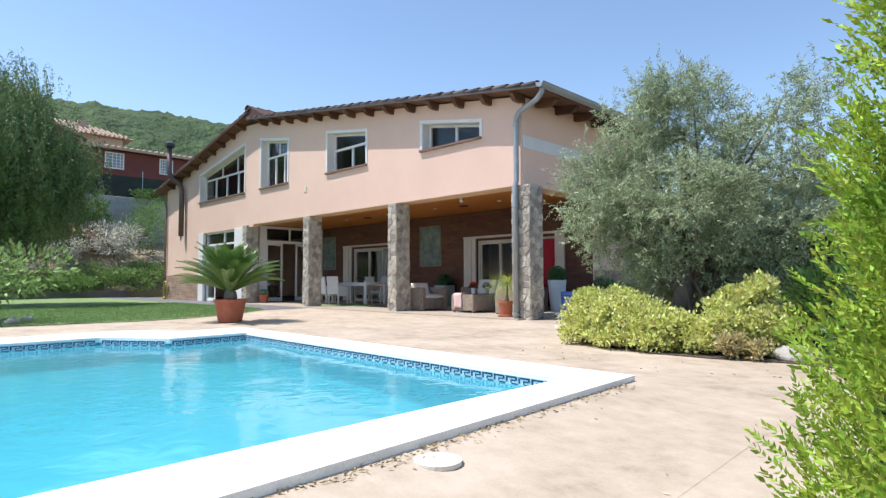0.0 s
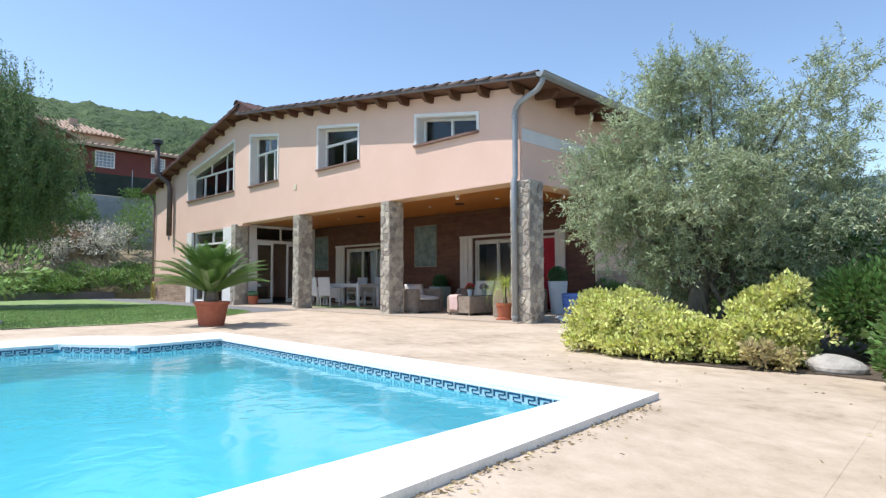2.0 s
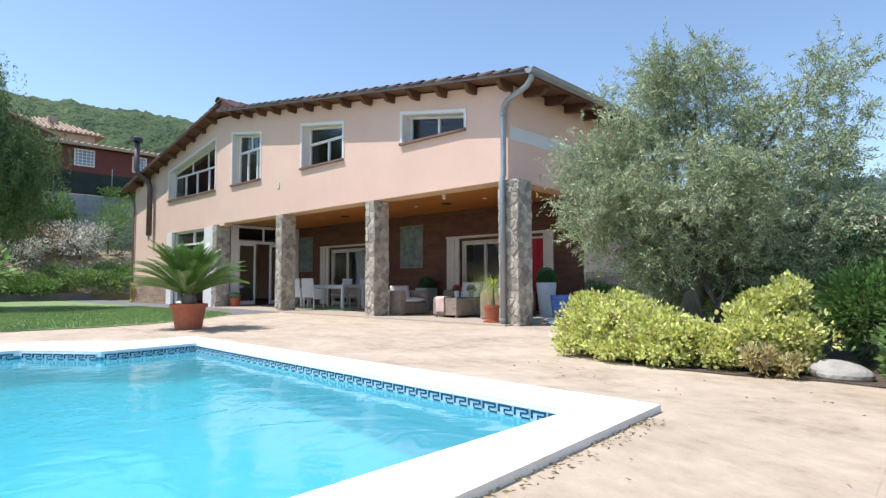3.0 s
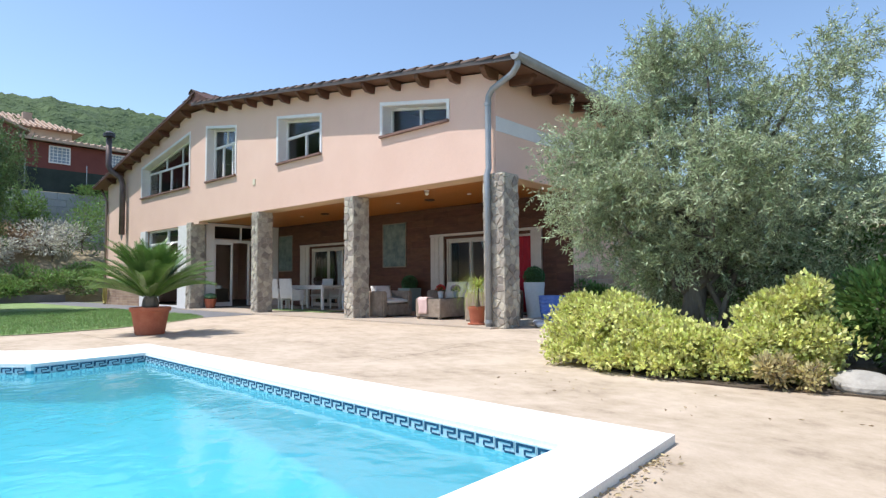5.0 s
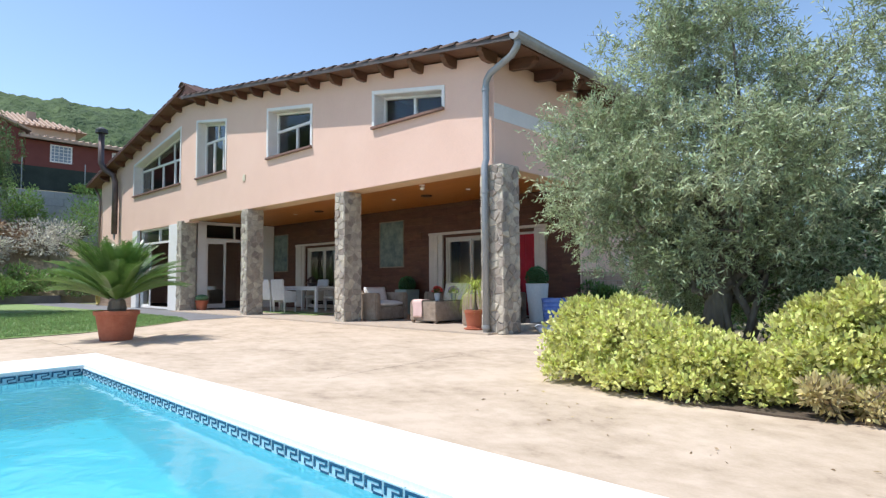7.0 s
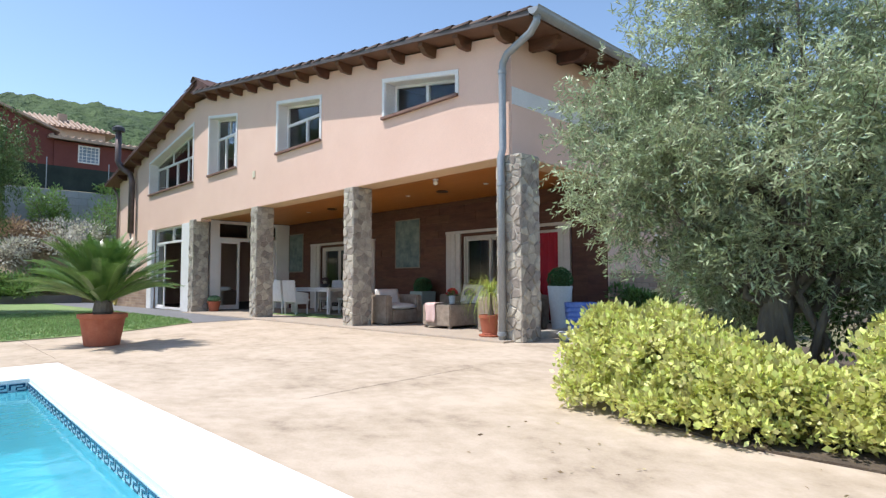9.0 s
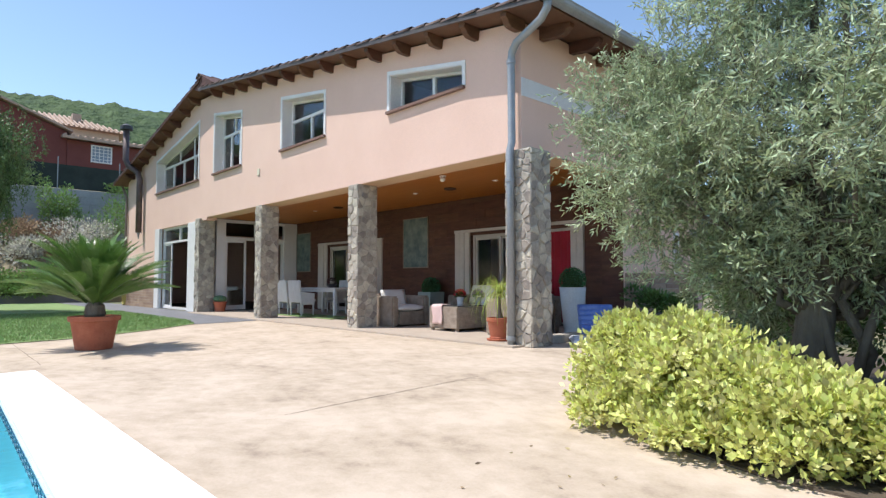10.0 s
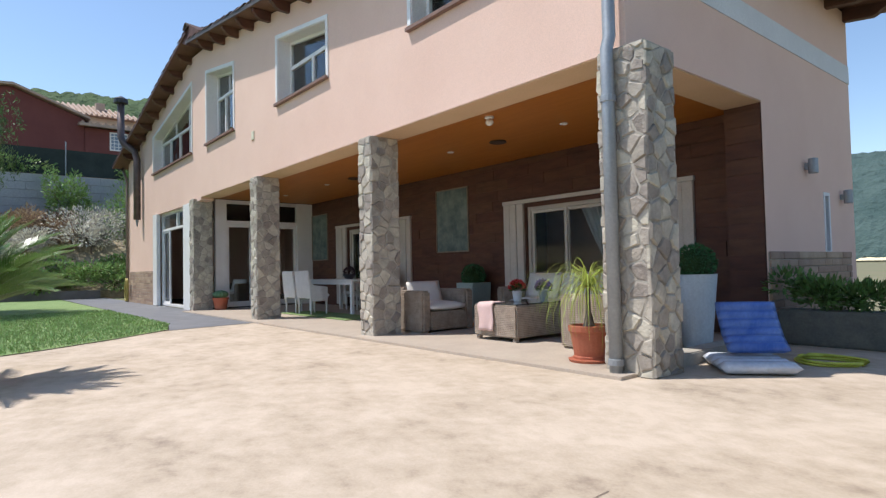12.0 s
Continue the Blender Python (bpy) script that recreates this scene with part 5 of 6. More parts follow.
for p, q in (((-4.3, 11.98), (4.5, 13.58)), ((4.5, 13.58), (8.4, 13.93)), ((8.4, 13.93), (12.7, 12.28))):
    prism(bm, [p, q, (q[0], q[1] + 0.16), (p[0], p[1] + 0.16)], "x", -60.3, -49.6)
part("roof", bm, NROOF, nb, "pale clay tile roof")
bm = bmesh.new()
prism(bm, [(-49.3, 11.76), (-57, 12.7), (-57, 12.9), (-49.3, 11.95)], "y", 12.0, 21.4)
part("roof", bm, NROOF, nb, "pale clay tile roof")
bm = bmesh.new()
prism(bm, [(8.6, 7), (18.6, 7), (18.6, 15.4), (8.6, 15.4)], "x", -70, -62)
part("upper_storey", bm, mat("cream_render", (0.55, 0.45, 0.35), (0.62, 0.52, 0.42), 1, 0.9, 0.1, 30), nb, "cream rendered upper storey")
bm = bmesh.new()
for ya, yb in ((7.8, 19.4),):
    e = [bm.verts.new(p) for p in ((-61.2, ya, 15.4), (-61.2, yb, 15.4), (-71, yb, 15.4), (-71, ya, 15.4), (-66, ya + 1.2, 17.3), (-66, yb - 3.6, 17.3))]
    for q in ((0, 1, 5, 4), (1, 2, 5), (2, 3, 4, 5), (3, 0, 4), (3, 2, 1, 0)):
        bm.faces.new([e[i] for i in q])
hip = part("roof", bm, NROOF, nb, "pale clay hipped roof")
for k in range(28):
    bm = bmesh.new()
    yk = 8.0 + 0.4 * k
    up = min(1.0, (19.4 - yk) / 3.6, (yk - 7.8) / 1.2 + 0.02)
    tube(bm, [(-61.15, yk, 15.46), (-61.15 - 4.8 * up, yk, 15.46 + 1.9 * up)], 0.1, 6)
    part("tile_course", bm, NROOF, hip)
for k in range(20):
    bm = bmesh.new()
    tube(bm, [(-49.35, 12.2 + 0.46 * k, 11.99), (-56.8, 12.2 + 0.46 * k, 12.92)], 0.11, 6)
    part("tile_course", bm, NROOF, nb)
bm = bmesh.new()
box(bm, -64.4, -63.7, 15.1, 15.8, 16.2, 17.2)
part("chimney", bm, NROOF, nb)
for y0, y1 in ((13.9, 15.3), (18.0, 19.1)):
    bm = bmesh.new()
    frame_bars(bm, 0, y1 - y0, 10.3, lambda x: 11.6, -0.05, 0.0, 0.09)
    w_ = part("window", bm, WHITE, nb)
    w_.matrix_basis = pose(-49.9, y0, 0, 0, 0, 90)
    for k in range(1, 5):
        bm = bmesh.new()
        box(bm, (y1 - y0) * k / 5 - 0.02, (y1 - y0) * k / 5 + 0.02, -0.045, -0.005, 10.38, 11.52)
        box(bm, 0.09, y1 - y0 - 0.09, -0.04, -0.01, 10.3 + 0.25 * k, 10.34 + 0.25 * k)
        part("grille_bar", bm, WHITE, w_)
    bm = bmesh.new()
    box(bm, 0.09, y1 - y0 - 0.09, -0.004, 0.0, 10.39, 11.51)
    part("pane", bm, mat("dim_glass", (0.2, 0.25, 0.32), (0.25, 0.3, 0.38), 2, 0.1, 0, 30), w_)
# no hole is cut: a near-black plate paints the arch's shade
bm = bmesh.new()
prism(bm, [(5.0 + 0.0, 9.6), (6.5, 9.6), (6.5, 11.0), (6.2, 11.5), (5.75, 11.65), (5.3, 11.5), (5.0, 11.0)], "x", -50.0, -49.97)
part("arch_shade_plate", bm, mat("opening_shade", (0.02, 0.012, 0.012), (0.03, 0.02, 0.02), 2, 0.9, 0, 30), nb, "dark plate painting the shade of an arched opening")

far = [
    ("silver_shrub", "pale silvery shrub on the garden slope", (-35.2, 9.7, 1.9), (2.6, 3.6, 2.3), PALE, 51), ("dry_shrub", "brown dry shrub on the garden slope", (-35.5, 7.8, 2.0), (2.4, 2.2, 2.2), DRY, 52),
    ("garden_tree", "small light green tree by the retaining wall", (-36.1, 11.3, 2.4), (2.6, 2.8, 4.0), GSH, 53), ("green_shrub", "round green shrub beside the lawn", (-33.4, 8.1, 0.3), (1.5, 1.5, 1.6), GSH, 54),
    ("green_shrub", "low green shrubs beside the lawn", (-33.6, 6.0, 0.35), (2.2, 3.2, 1.2), GSH, 55), ("green_shrub", "low green shrubs beside the lawn", (-33.6, 3.0, 0.35), (2.2, 3.4, 1.4), GSH, 56),
    ("green_shrub", "green hedge along the garden wall", (-34.2, 11.5, 0.9), (1.4, 3.0, 1.0), GSH, 57), ("green_shrub", "low green shrubs beside the lawn", (-33.8, -1.0, 0.35), (2.4, 4.0, 2.2), GSH, 58),
    ("garden_tree", "dark green tree behind the lawn", (-35.8, 3.6, 2.2), (3.2, 3.4, 3.2), GSH, 59), ("silver_shrub", "pale drooping shrub at the lawn edge", (-14.5, 1.2, 0.0), (2.4, 2.4, 1.5), GSH, 60),
    ("ivy", "ivy hanging over the fence", (-38.0, 4.0, 5.6), (0.8, 6.0, 1.2), GSH, 61), ("ivy", "ivy hanging over the fence", (-38.0, 13.5, 5.6), (0.8, 5.0, 1.1), GSH, 62),
    ("garden_tree", "small light green tree by the retaining wall", (-36.8, 8.9, 2.9), (1.4, 1.4, 3.4), GSH, 63),
    ("green_shrub", "low dense green shrubs on the garden slope", (-33.1, 10.3, 0.25), (1.8, 2.6, 1.3), GSH, 64),
    ("dry_shrub", "brown dry shrub on the garden slope", (-36.4, 7.2, 2.6), (1.8, 3.2, 1.5), DRY, 65),
    ("silver_shrub", "pale silvery shrub on the garden slope", (-35.0, 6.6, 1.7), (2.0, 2.4, 1.5), PALE, 66),
    ("green_shrub", "low dense green shrubs on the garden slope", (-34.6, 3.2, 1.2), (2.0, 3.4, 1.4), GSH, 67),
    ("green_shrub", "low dense green shrubs on the garden slope", (-33.0, 7.0, 0.25), (1.6, 2.4, 0.9), GSH, 68),
    ("green_shrub", "low dense green shrubs on the garden slope", (-32.9, 4.4, 0.25), (1.6, 2.8, 0.9), GSH, 69),
]
for nm, lab, at, size, m_, sd_ in far:
    far_shrub(nm, lab, at, size, m_, sd_, 2600 if max(size) > 2 else 1500, 0.15)

# right-hand planting bed behind the shrubs
STRAW = leafy("straw_leaf", (0.46, 0.38, 0.17), (0.7, 0.61, 0.34), 5, 0.3, 0.6)
BED = leafy("bed_leaf", (0.07, 0.14, 0.035), (0.17, 0.28, 0.08), 3, 0.3, 0.4)
for k, (at, size) in enumerate((((0.5, 8.6, 0), (2.4, 2.6, 1.7)), ((1.2, 6.8, 0), (2.2, 2.2, 1.4)), ((0.0, 7.4, 0), (1.5, 1.3, 1.2)), ((0.7, 6.5, 0), (1.4, 1.2, 1.0)), ((0.75, 5.3, 0), (1.5, 2.2, 0.8)), ((2.2, 9.5, 0), (2.6, 2.6, 2.4)), ((1.2, 3.6, 0), (1.2, 1.4, 0.6)), ((0.35, 6.0, 0), (1.1, 1.0, 0.6)), ((0.2, 6.9, 0), (1.2, 0.9, 0.75)), ((-0.25, 7.9, 0), (1.3, 1.2, 1.0)), ((-1.5, 9.5, 0), (2.2, 1.6, 1.9)), ((-3.1, 9.9, 0), (1.9, 1.4, 1.5)), ((0.3, 10.4, 0), (2.6, 1.8, 2.2)))):
    far_shrub("garden_shrub", "lush dark green garden shrub in the bed", at, size, BED, 70 + k, 5200, 0.075)
bm = bmesh.new()
bmesh.ops.create_icosphere(bm, subdivisions=3, radius=0.19)
for v in bm.verts:
    v.co *= 1 + 0.25 * noise.noise(v.co * 4)
    v.co.z *= 0.6
    v.co.x *= 1.35
    v.co.z = max(v.co.z, -0.06)
rock = part("rock", bm, mat("pale_rock", (0.3, 0.28, 0.25), (0.46, 0.43, 0.39), 5, 0.9, 0.6, 30), None)
rock.matrix_basis = pose(-0.78, 6.62, 0.06)
tagged(rock, "pale rounded boulder at the bed edge", "rock")
far_shrub("dry_grass_tuft", "dry straw-coloured grass tuft at the end of the hedge", (-1.3, 6.34, 0), (0.22, 0.2, 0.28), STRAW, 87, 520, 0.06)
far_shrub("dry_grass_tuft", "dry straw-coloured grass tuft at the end of the hedge", (-1.08, 6.38, 0), (0.2, 0.2, 0.24), STRAW, 88, 420, 0.05)

# ---- hills and distance ----
HILL = mat("wooded_hill", (0.028, 0.06, 0.022), (0.075, 0.12, 0.04), 0.12, 0.95, 0.9, 0.6, depth=2.0)


def hill(name, centre, half, top, wave, seed, material, tree=3.5):
    """A long wooded ridge: a heightfield whose surface is broken by crowns."""
    noise.seed_set(seed)
    bm = bmesh.new()
    nx, ny = 110, 270
    ax = Vector(half[0])
    ay = Vector(half[1])
    grid = []
    for j in range(ny + 1):
        row = []
        for i in range(nx + 1):
            u, v = i / nx * 2 - 1, j / ny * 2 - 1
            p = Vector(centre) + ax * u + ay * v
            h = top(v) * max(0.0, math.cos(u * 1.57)) ** 0.8 + wave * noise.noise(p * 0.012)
            h += tree * 0.6 * noise.noise(p * 0.16) + tree * 0.5 * noise.noise(p * 0.45) + tree * 0.25 * noise.noise(p * 0.9)
            row.append(bm.verts.new((p.x, p.y, max(-1.0, h))))
        grid.append(row)
    for j in range(ny):
        for i in range(nx):
            bm.faces.new((grid[j][i], grid[j][i + 1], grid[j + 1][i + 1], grid[j + 1][i]))
    return structure(name, bm, material, "distant hill covered in dark green pine woods", "hill", smooth=True)


hill("hill_west", (-240, 70, 0), ((-90, 0, 0), (0, 230, 0)), lambda v: 64 + 10 * v, 3, 3, HILL, 3.0)
# bluer than the near hill: distance haze put into the base colour
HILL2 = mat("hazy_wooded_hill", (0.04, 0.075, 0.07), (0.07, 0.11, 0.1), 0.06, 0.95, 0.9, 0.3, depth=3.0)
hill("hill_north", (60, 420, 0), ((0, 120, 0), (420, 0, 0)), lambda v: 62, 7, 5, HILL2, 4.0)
# houses far off to the north
for k, (hx, hy, hz) in enumerate(((2, 62, 0), (-3, 70, 1.2), (16, 66, 1))):
    fh = thing("far_house", "distant village house with a clay tile roof", "house", (hx, hy, hz))
    bm = bmesh.new()
    box(bm, -5, 5, -4, 4, -hz - 0.1, 4.4)
    part("wall", bm, mat("pale_house_render", (0.55, 0.42, 0.32), (0.6, 0.48, 0.38), 1, 0.9, 0.1, 20), fh)
    bm = bmesh.new()
    prism(bm, [(-4.6, 4.4), (4.6, 4.4), (0, 6.0)], "x", -5.5, 5.5)
    part("roof", bm, NROOF, fh, "clay tile roof")
    for wx in (-3, 0, 3):
        bm = bmesh.new()
        box(bm, wx - 0.5, wx + 0.5, -4.03, -3.99, 1.6, 2.9)
        part("window", bm, mat("dim_glass", (0.2, 0.25, 0.32), (0.25, 0.3, 0.38), 2, 0.1, 0, 30), fh)
# timber fence beside the house
tf_ = thing("timber_fence", "weathered grey vertical board fence", "fence", (-5.6, 18.4, 0))
GREYW = mat("weathered_timber", (0.2, 0.17, 0.14), (0.32, 0.28, 0.24), 5, 0.9, 0.4, 30, stretch=(1, 1, 0.2), rand=0.2)
bm = bmesh.new()
box(bm, -0.06, 0.06, -0.012, 0.012, 0, 1.75)
bd = mesh_of("board", bm, GREYW)
for k in range(70):
    ob = new("board", bd)
    ob.parent = tf_
    ob.matrix_basis = pose(-1.0 + k * 0.128, 0, 0)
bm = bmesh.new()
box(bm, -1.1, 8.0, 0.015, 0.055, 0.4, 0.5)
box(bm, -1.1, 8.0, 0.015, 0.055, 1.3, 1.4)
part("rail", bm, GREYW, tf_)

# ---- porch furniture and fittings ----
def weave(name, c1, c2):
    """Woven rattan: crossed waves for relief."""
    m = mat(name, c1, c2, 9, 0.75, 0.0, 60)
    nd, ln = m.node_tree.nodes, m.node_tree.links
    geo = nd.new("ShaderNodeNewGeometry")
    hs = []
    for ax in ("Z", "X"):
        w = nd.new("ShaderNodeTexWave")
        w.bands_direction = ax
        w.inputs["Scale"].default_value, w.inputs["Distortion"].default_value = 14 if ax == "Z" else 9, 1.2
        ln.new(geo.outputs["Position"], w.inputs["Vector"])
        hs.append(w.outputs["Fac"])
    mm = nd.new("ShaderNodeMath")
    mm.operation = "MULTIPLY"
    ln.new(hs[0], mm.inputs[0]), ln.new(hs[1], mm.inputs[1])
    bp = nd.new("ShaderNodeBump")
    bp.inputs["Strength"].default_value, bp.inputs["Distance"].default_value = 0.9, 0.012
    ln.new(mm.outputs["Value"], bp.inputs["Height"])
    ln.new(bp.outputs["Normal"], nd["Principled BSDF"].inputs["Normal"])
    return m


RATTAN = weave("grey_brown_rattan", (0.25, 0.19, 0.145), (0.4, 0.32, 0.25))
WHITEWEAVE = weave("white_synthetic_weave", (0.66, 0.66, 0.66), (0.76, 0.76, 0.76))
CUSH = mat("off_white_cushion", (0.66, 0.62, 0.58), (0.74, 0.7, 0.66), 5, 0.9, 0.15, 200)
F0 = 0.03


def cushion(bm, x0, x1, y0, y1, z0, z1, puff=0.03):
    nx = 7
    g = {}
    for side in (0, 1):
        for i in range(nx):
            for j in range(nx):
                u, v = i / (nx - 1), j / (nx - 1)
                b = (16 * u * (1 - u) * v * (1 - v)) ** 0.35
                zm, hh = (z0 + z1) / 2, (z1 - z0) / 2
                g[side, i, j] = bm.verts.new((x0 + (x1 - x0) * u, y0 + (y1 - y0) * v, zm + (1 if side else -1) * (hh * (0.35 + 0.65 * b) + puff * b * 0.3)))
    for side in (0, 1):
        for i in range(nx - 1):
            for j in range(nx - 1):
                bm.faces.new((g[side, i, j], g[side, i + 1, j], g[side, i + 1, j + 1], g[side, i, j + 1]))
    rim = [(i, 0) for i in range(nx)] + [(nx - 1, j) for j in range(1, nx)] + [(i, nx - 1) for i in range(nx - 2, -1, -1)] + [(0, j) for j in range(nx - 2, 0, -1)]
    for a, b in zip(rim, rim[1:] + rim[:1]):
        bm.faces.new((g[0, a[0], a[1]], g[0, b[0], b[1]], g[1, b[0], b[1]], g[1, a[0], a[1]]))


def rbox(name, parent, dims, material, bevel=0.02, label=""):
    bm = bmesh.new()
    box(bm, *dims)
    return part(name, bm, material, parent, label, bevel=bevel)


def lounge(name, label, at, rz, width, depth, seats):
    """A rattan seat facing local +x, its width along y."""
    s = thing(name, label, "sofa" if seats > 1 else "armchair", at, rz)
    rbox("seat_base", s, (-depth / 2, depth / 2, -width / 2 + 0.16, width / 2 - 0.16, 0.03, 0.3), RATTAN)
    rbox("armrest", s, (-depth / 2, depth / 2, -width / 2, -width / 2 + 0.155, 0.0, 0.62), RATTAN, 0.03)
    rbox("armrest", s, (-depth / 2, depth / 2, width / 2 - 0.155, width / 2, 0.0, 0.62), RATTAN, 0.03)
    rbox("backrest", s, (-depth / 2, -depth / 2 + 0.15, -width / 2 + 0.157, width / 2 - 0.157, 0.0, 0.66), RATTAN, 0.03)
    w = (width - 0.34) / seats
    for k in range(seats):
        y0 = -width / 2 + 0.17 + k * w
        bm = bmesh.new()
        cushion(bm, -depth / 2 + 0.16, depth / 2, y0 + 0.01, y0 + w - 0.01, 0.3, 0.44)
        part("seat_cushion", bm, CUSH, s, smooth=True)
        bm = bmesh.new()
        cushion(bm, -0.22, 0.22, -w / 2 + 0.02, w / 2 - 0.02, -0.07, 0.07, 0.05)
        part("back_cushion", bm, CUSH, s, smooth=True, matrix=pose(-depth / 2 + 0.26, y0 + w / 2, 0.62 if seats > 1 else 0.53, 0, 72, 0))
    return s


lounge("rattan_armchair", "grey rattan armchair with off-white cushions", (-10.95, 10.9, F0), 0, 1.0, 0.85, 1)
lounge("rattan_armchair", "grey rattan armchair beside the stone corner pillar", (-7.7, 11.05, F0), 180, 1.0, 0.85, 1)
lounge("rattan_sofa", "grey rattan sofa with off-white cushions", (-9.45, 12.5, F0), -90, 2.5, 0.85, 3)
ct = thing("coffee_table", "low box-shaped grey rattan coffee table", "coffee table", (-9.16, 11.06, F0))
rbox("table_body", ct, (-0.39, 0.39, -0.55, 0.55, 0.05, 0.46), RATTAN, 0.02)
rbox("tabletop", ct, (-0.37, 0.37, -0.53, 0.53, 0.462, 0.475), mat("smoked_glass", (0.05, 0.05, 0.055), (0.07, 0.07, 0.07), 3, 0.08, 0, 40), 0.003)
for sx in (-0.33, 0.33):
    for sy in (-0.5, 0.5):
        rbox("foot", ct, (sx - 0.03, sx + 0.03, sy - 0.03, sy + 0.03, 0.0, 0.05), RATTAN, 0.005)
# towel over the table's edge
verts, fcs = [], []
for i in range(9):
    u = i / 8
    for j in range(15):
        s_ = j * 0.042
        y_ = -0.58 - 0.006 * math.sin(u * 9 + j * 0.4) if s_ > 0.22 else -0.56 + (0.22 - s_)
        z_ = 0.492 if s_ <= 0.22 else 0.492 - (s_ - 0.22)
        verts.append((-0.27 + 0.27 * u + 0.012 * math.sin(j * 0.7), y_, z_ + 0.004 * math.sin(u * 14)))
for i in range(8):
    for j in range(14):
        o = i * 15 + j
        fcs.append((o, o + 1, o + 16, o + 15))
tw = soup("towel", verts, fcs, mat("pale_pink_towel", (0.66, 0.45, 0.42), (0.74, 0.54, 0.5), 6, 0.95, 0.6, 220), None, "", True)
tw.matrix_basis = pose(-9.16, 11.06, F0)
so = tw.modifiers.new("thickness", "SOLIDIFY")
so.thickness = 0.012
tagged(tw, "pale pink towel draped over the coffee table edge", "towel")
FOL = leafy("pot_plant_leaf", (0.05, 0.12, 0.03), (0.1, 0.2, 0.05), 8, 0.25)


def flower_pot(label, at, colour, potcol, seed):
    f = thing("flower_pot", label, "flower pot", at)
    bm = bmesh.new()
    turned(bm, [(0.05, 0), (0.07, 0.13), (0.075, 0.135), (0.07, 0.14), (0.06, 0.12)], 16)
    part("pot", bm, potcol, f)
    r = np.random.default_rng(seed)
    u = r.normal(size=(260, 3))
    u /= np.linalg.norm(u, axis=1, keepdims=True)
    u[:, 2] = np.abs(u[:, 2])
    leaf_cloud("leaves", np.array([0, 0, 0.14]) + u * 0.07, u, 0.06, 0.03, FOL, f, seed=seed, kind="stuff")
    leaf_cloud("petals", np.array([0, 0, 0.17]) + u[:160] * 0.1, u[:160], 0.035, 0.03, colour, f, seed=seed + 1, kind="stuff")


flower_pot("small pot of red flowers on the coffee table", (-9.3, 11.1, F0 + 0.476), mat("red_petal", (0.5, 0.02, 0.02), (0.6, 0.05, 0.04), 9, 0.6, 0, 40), WHITE, 1)
flower_pot("small pot of purple flowers on the coffee table", (-9.0, 11.3, F0 + 0.476), mat("violet_petal", (0.12, 0.06, 0.25), (0.4, 0.3, 0.5), 40, 0.6, 0, 40), GUTTER, 2)

# dining set
dt = thing("dining_table", "white rectangular outdoor dining table", "dining table", (-15.45, 11.95, F0))
rbox("tabletop", dt, (-1.0, 1.0, -0.45, 0.45, 0.71, 0.75), WHITE, 0.008)
for sx in (-0.95, 0.95):
    for sy in (-0.4, 0.4):
        rbox("leg", dt, (sx - 0.035, sx + 0.035, sy - 0.035, sy + 0.035, 0, 0.709), WHITE, 0.004)
for sy in (-0.4, 0.4):
    rbox("apron", dt, (-0.91, 0.91, sy - 0.015, sy + 0.015, 0.64, 0.708), WHITE, 0.003)
ch = thing("dining_chair", "white woven dining chair with a tapered back", "chair", (-16.15, 11.12, F0), 0, "dining chairs")
bm = bmesh.new()
box(bm, -0.28, 0.28, -0.22, 0.26, 0.38, 0.45)
part("seat", bm, WHITEWEAVE, ch, bevel=0.02)
bm = bmesh.new()
prism(bm, [(-0.22, 0.36), (-0.18, 0.36), (-0.24, 0.96), (-0.29, 0.96)], "x", -0.29, 0.29)
part("backrest", bm, WHITEWEAVE, ch, bevel=0.015)
for sx in (-0.3, 0.26):
    bm = bmesh.new()
    prism(bm, [(-0.22, 0.3), (0.2, 0.3), (0.2, 0.6), (-0.25, 0.66)], "x", sx, sx + 0.04)
    part("side_panel", bm, WHITEWEAVE, ch, bevel=0.01)
for sx in (-0.25, 0.25):
    for sy in (-0.19, 0.19):
        bm = bmesh.new()
        turned(bm, [(0.017, 0), (0.026, 0.38)], 8, (sx, sy, 0))
        part("leg", bm, WHITEWEAVE, ch)
for x_, y_, rz_ in ((-15.42, 11.1, 4), (-16.0, 12.6, 180), (-15.0, 12.58, 176)):
    copy_thing(ch, pose(x_, y_, F0, 0, 0, rz_))
bowl = thing("fruit_bowl", "dark round bowl of plants on the dining table", "bowl", (-15.3, 11.95, F0 + 0.751))
bm = bmesh.new()
turned(bm, [(0.08, 0), (0.16, 0.1), (0.165, 0.11), (0.15, 0.1), (0.06, 0.02)], 18)
part("bowl_shell", bm, mat("dark_ceramic", (0.04, 0.03, 0.035), (0.06, 0.05, 0.05), 3, 0.3, 0, 40), bowl)
r = np.random.default_rng(77)
u = r.normal(size=(300, 3))
u /= np.linalg.norm(u, axis=1, keepdims=True)
leaf_cloud("leaves", np.array([0, 0, 0.15]) + u * 0.1, u, 0.05, 0.03, mat("dusky_leaf", (0.06, 0.03, 0.04), (0.1, 0.05, 0.05), 9, 0.7, 0, 40), bowl, seed=8, kind="stuff")
gm = thing("grass_mat", "green artificial grass mat under the dining chairs", "mat", (-14.6, 11.1, F0))
rbox("mat_sheet", gm, (-1.7, 1.2, -0.35, 0.45, 0.001, 0.02), LAWN, 0.004)

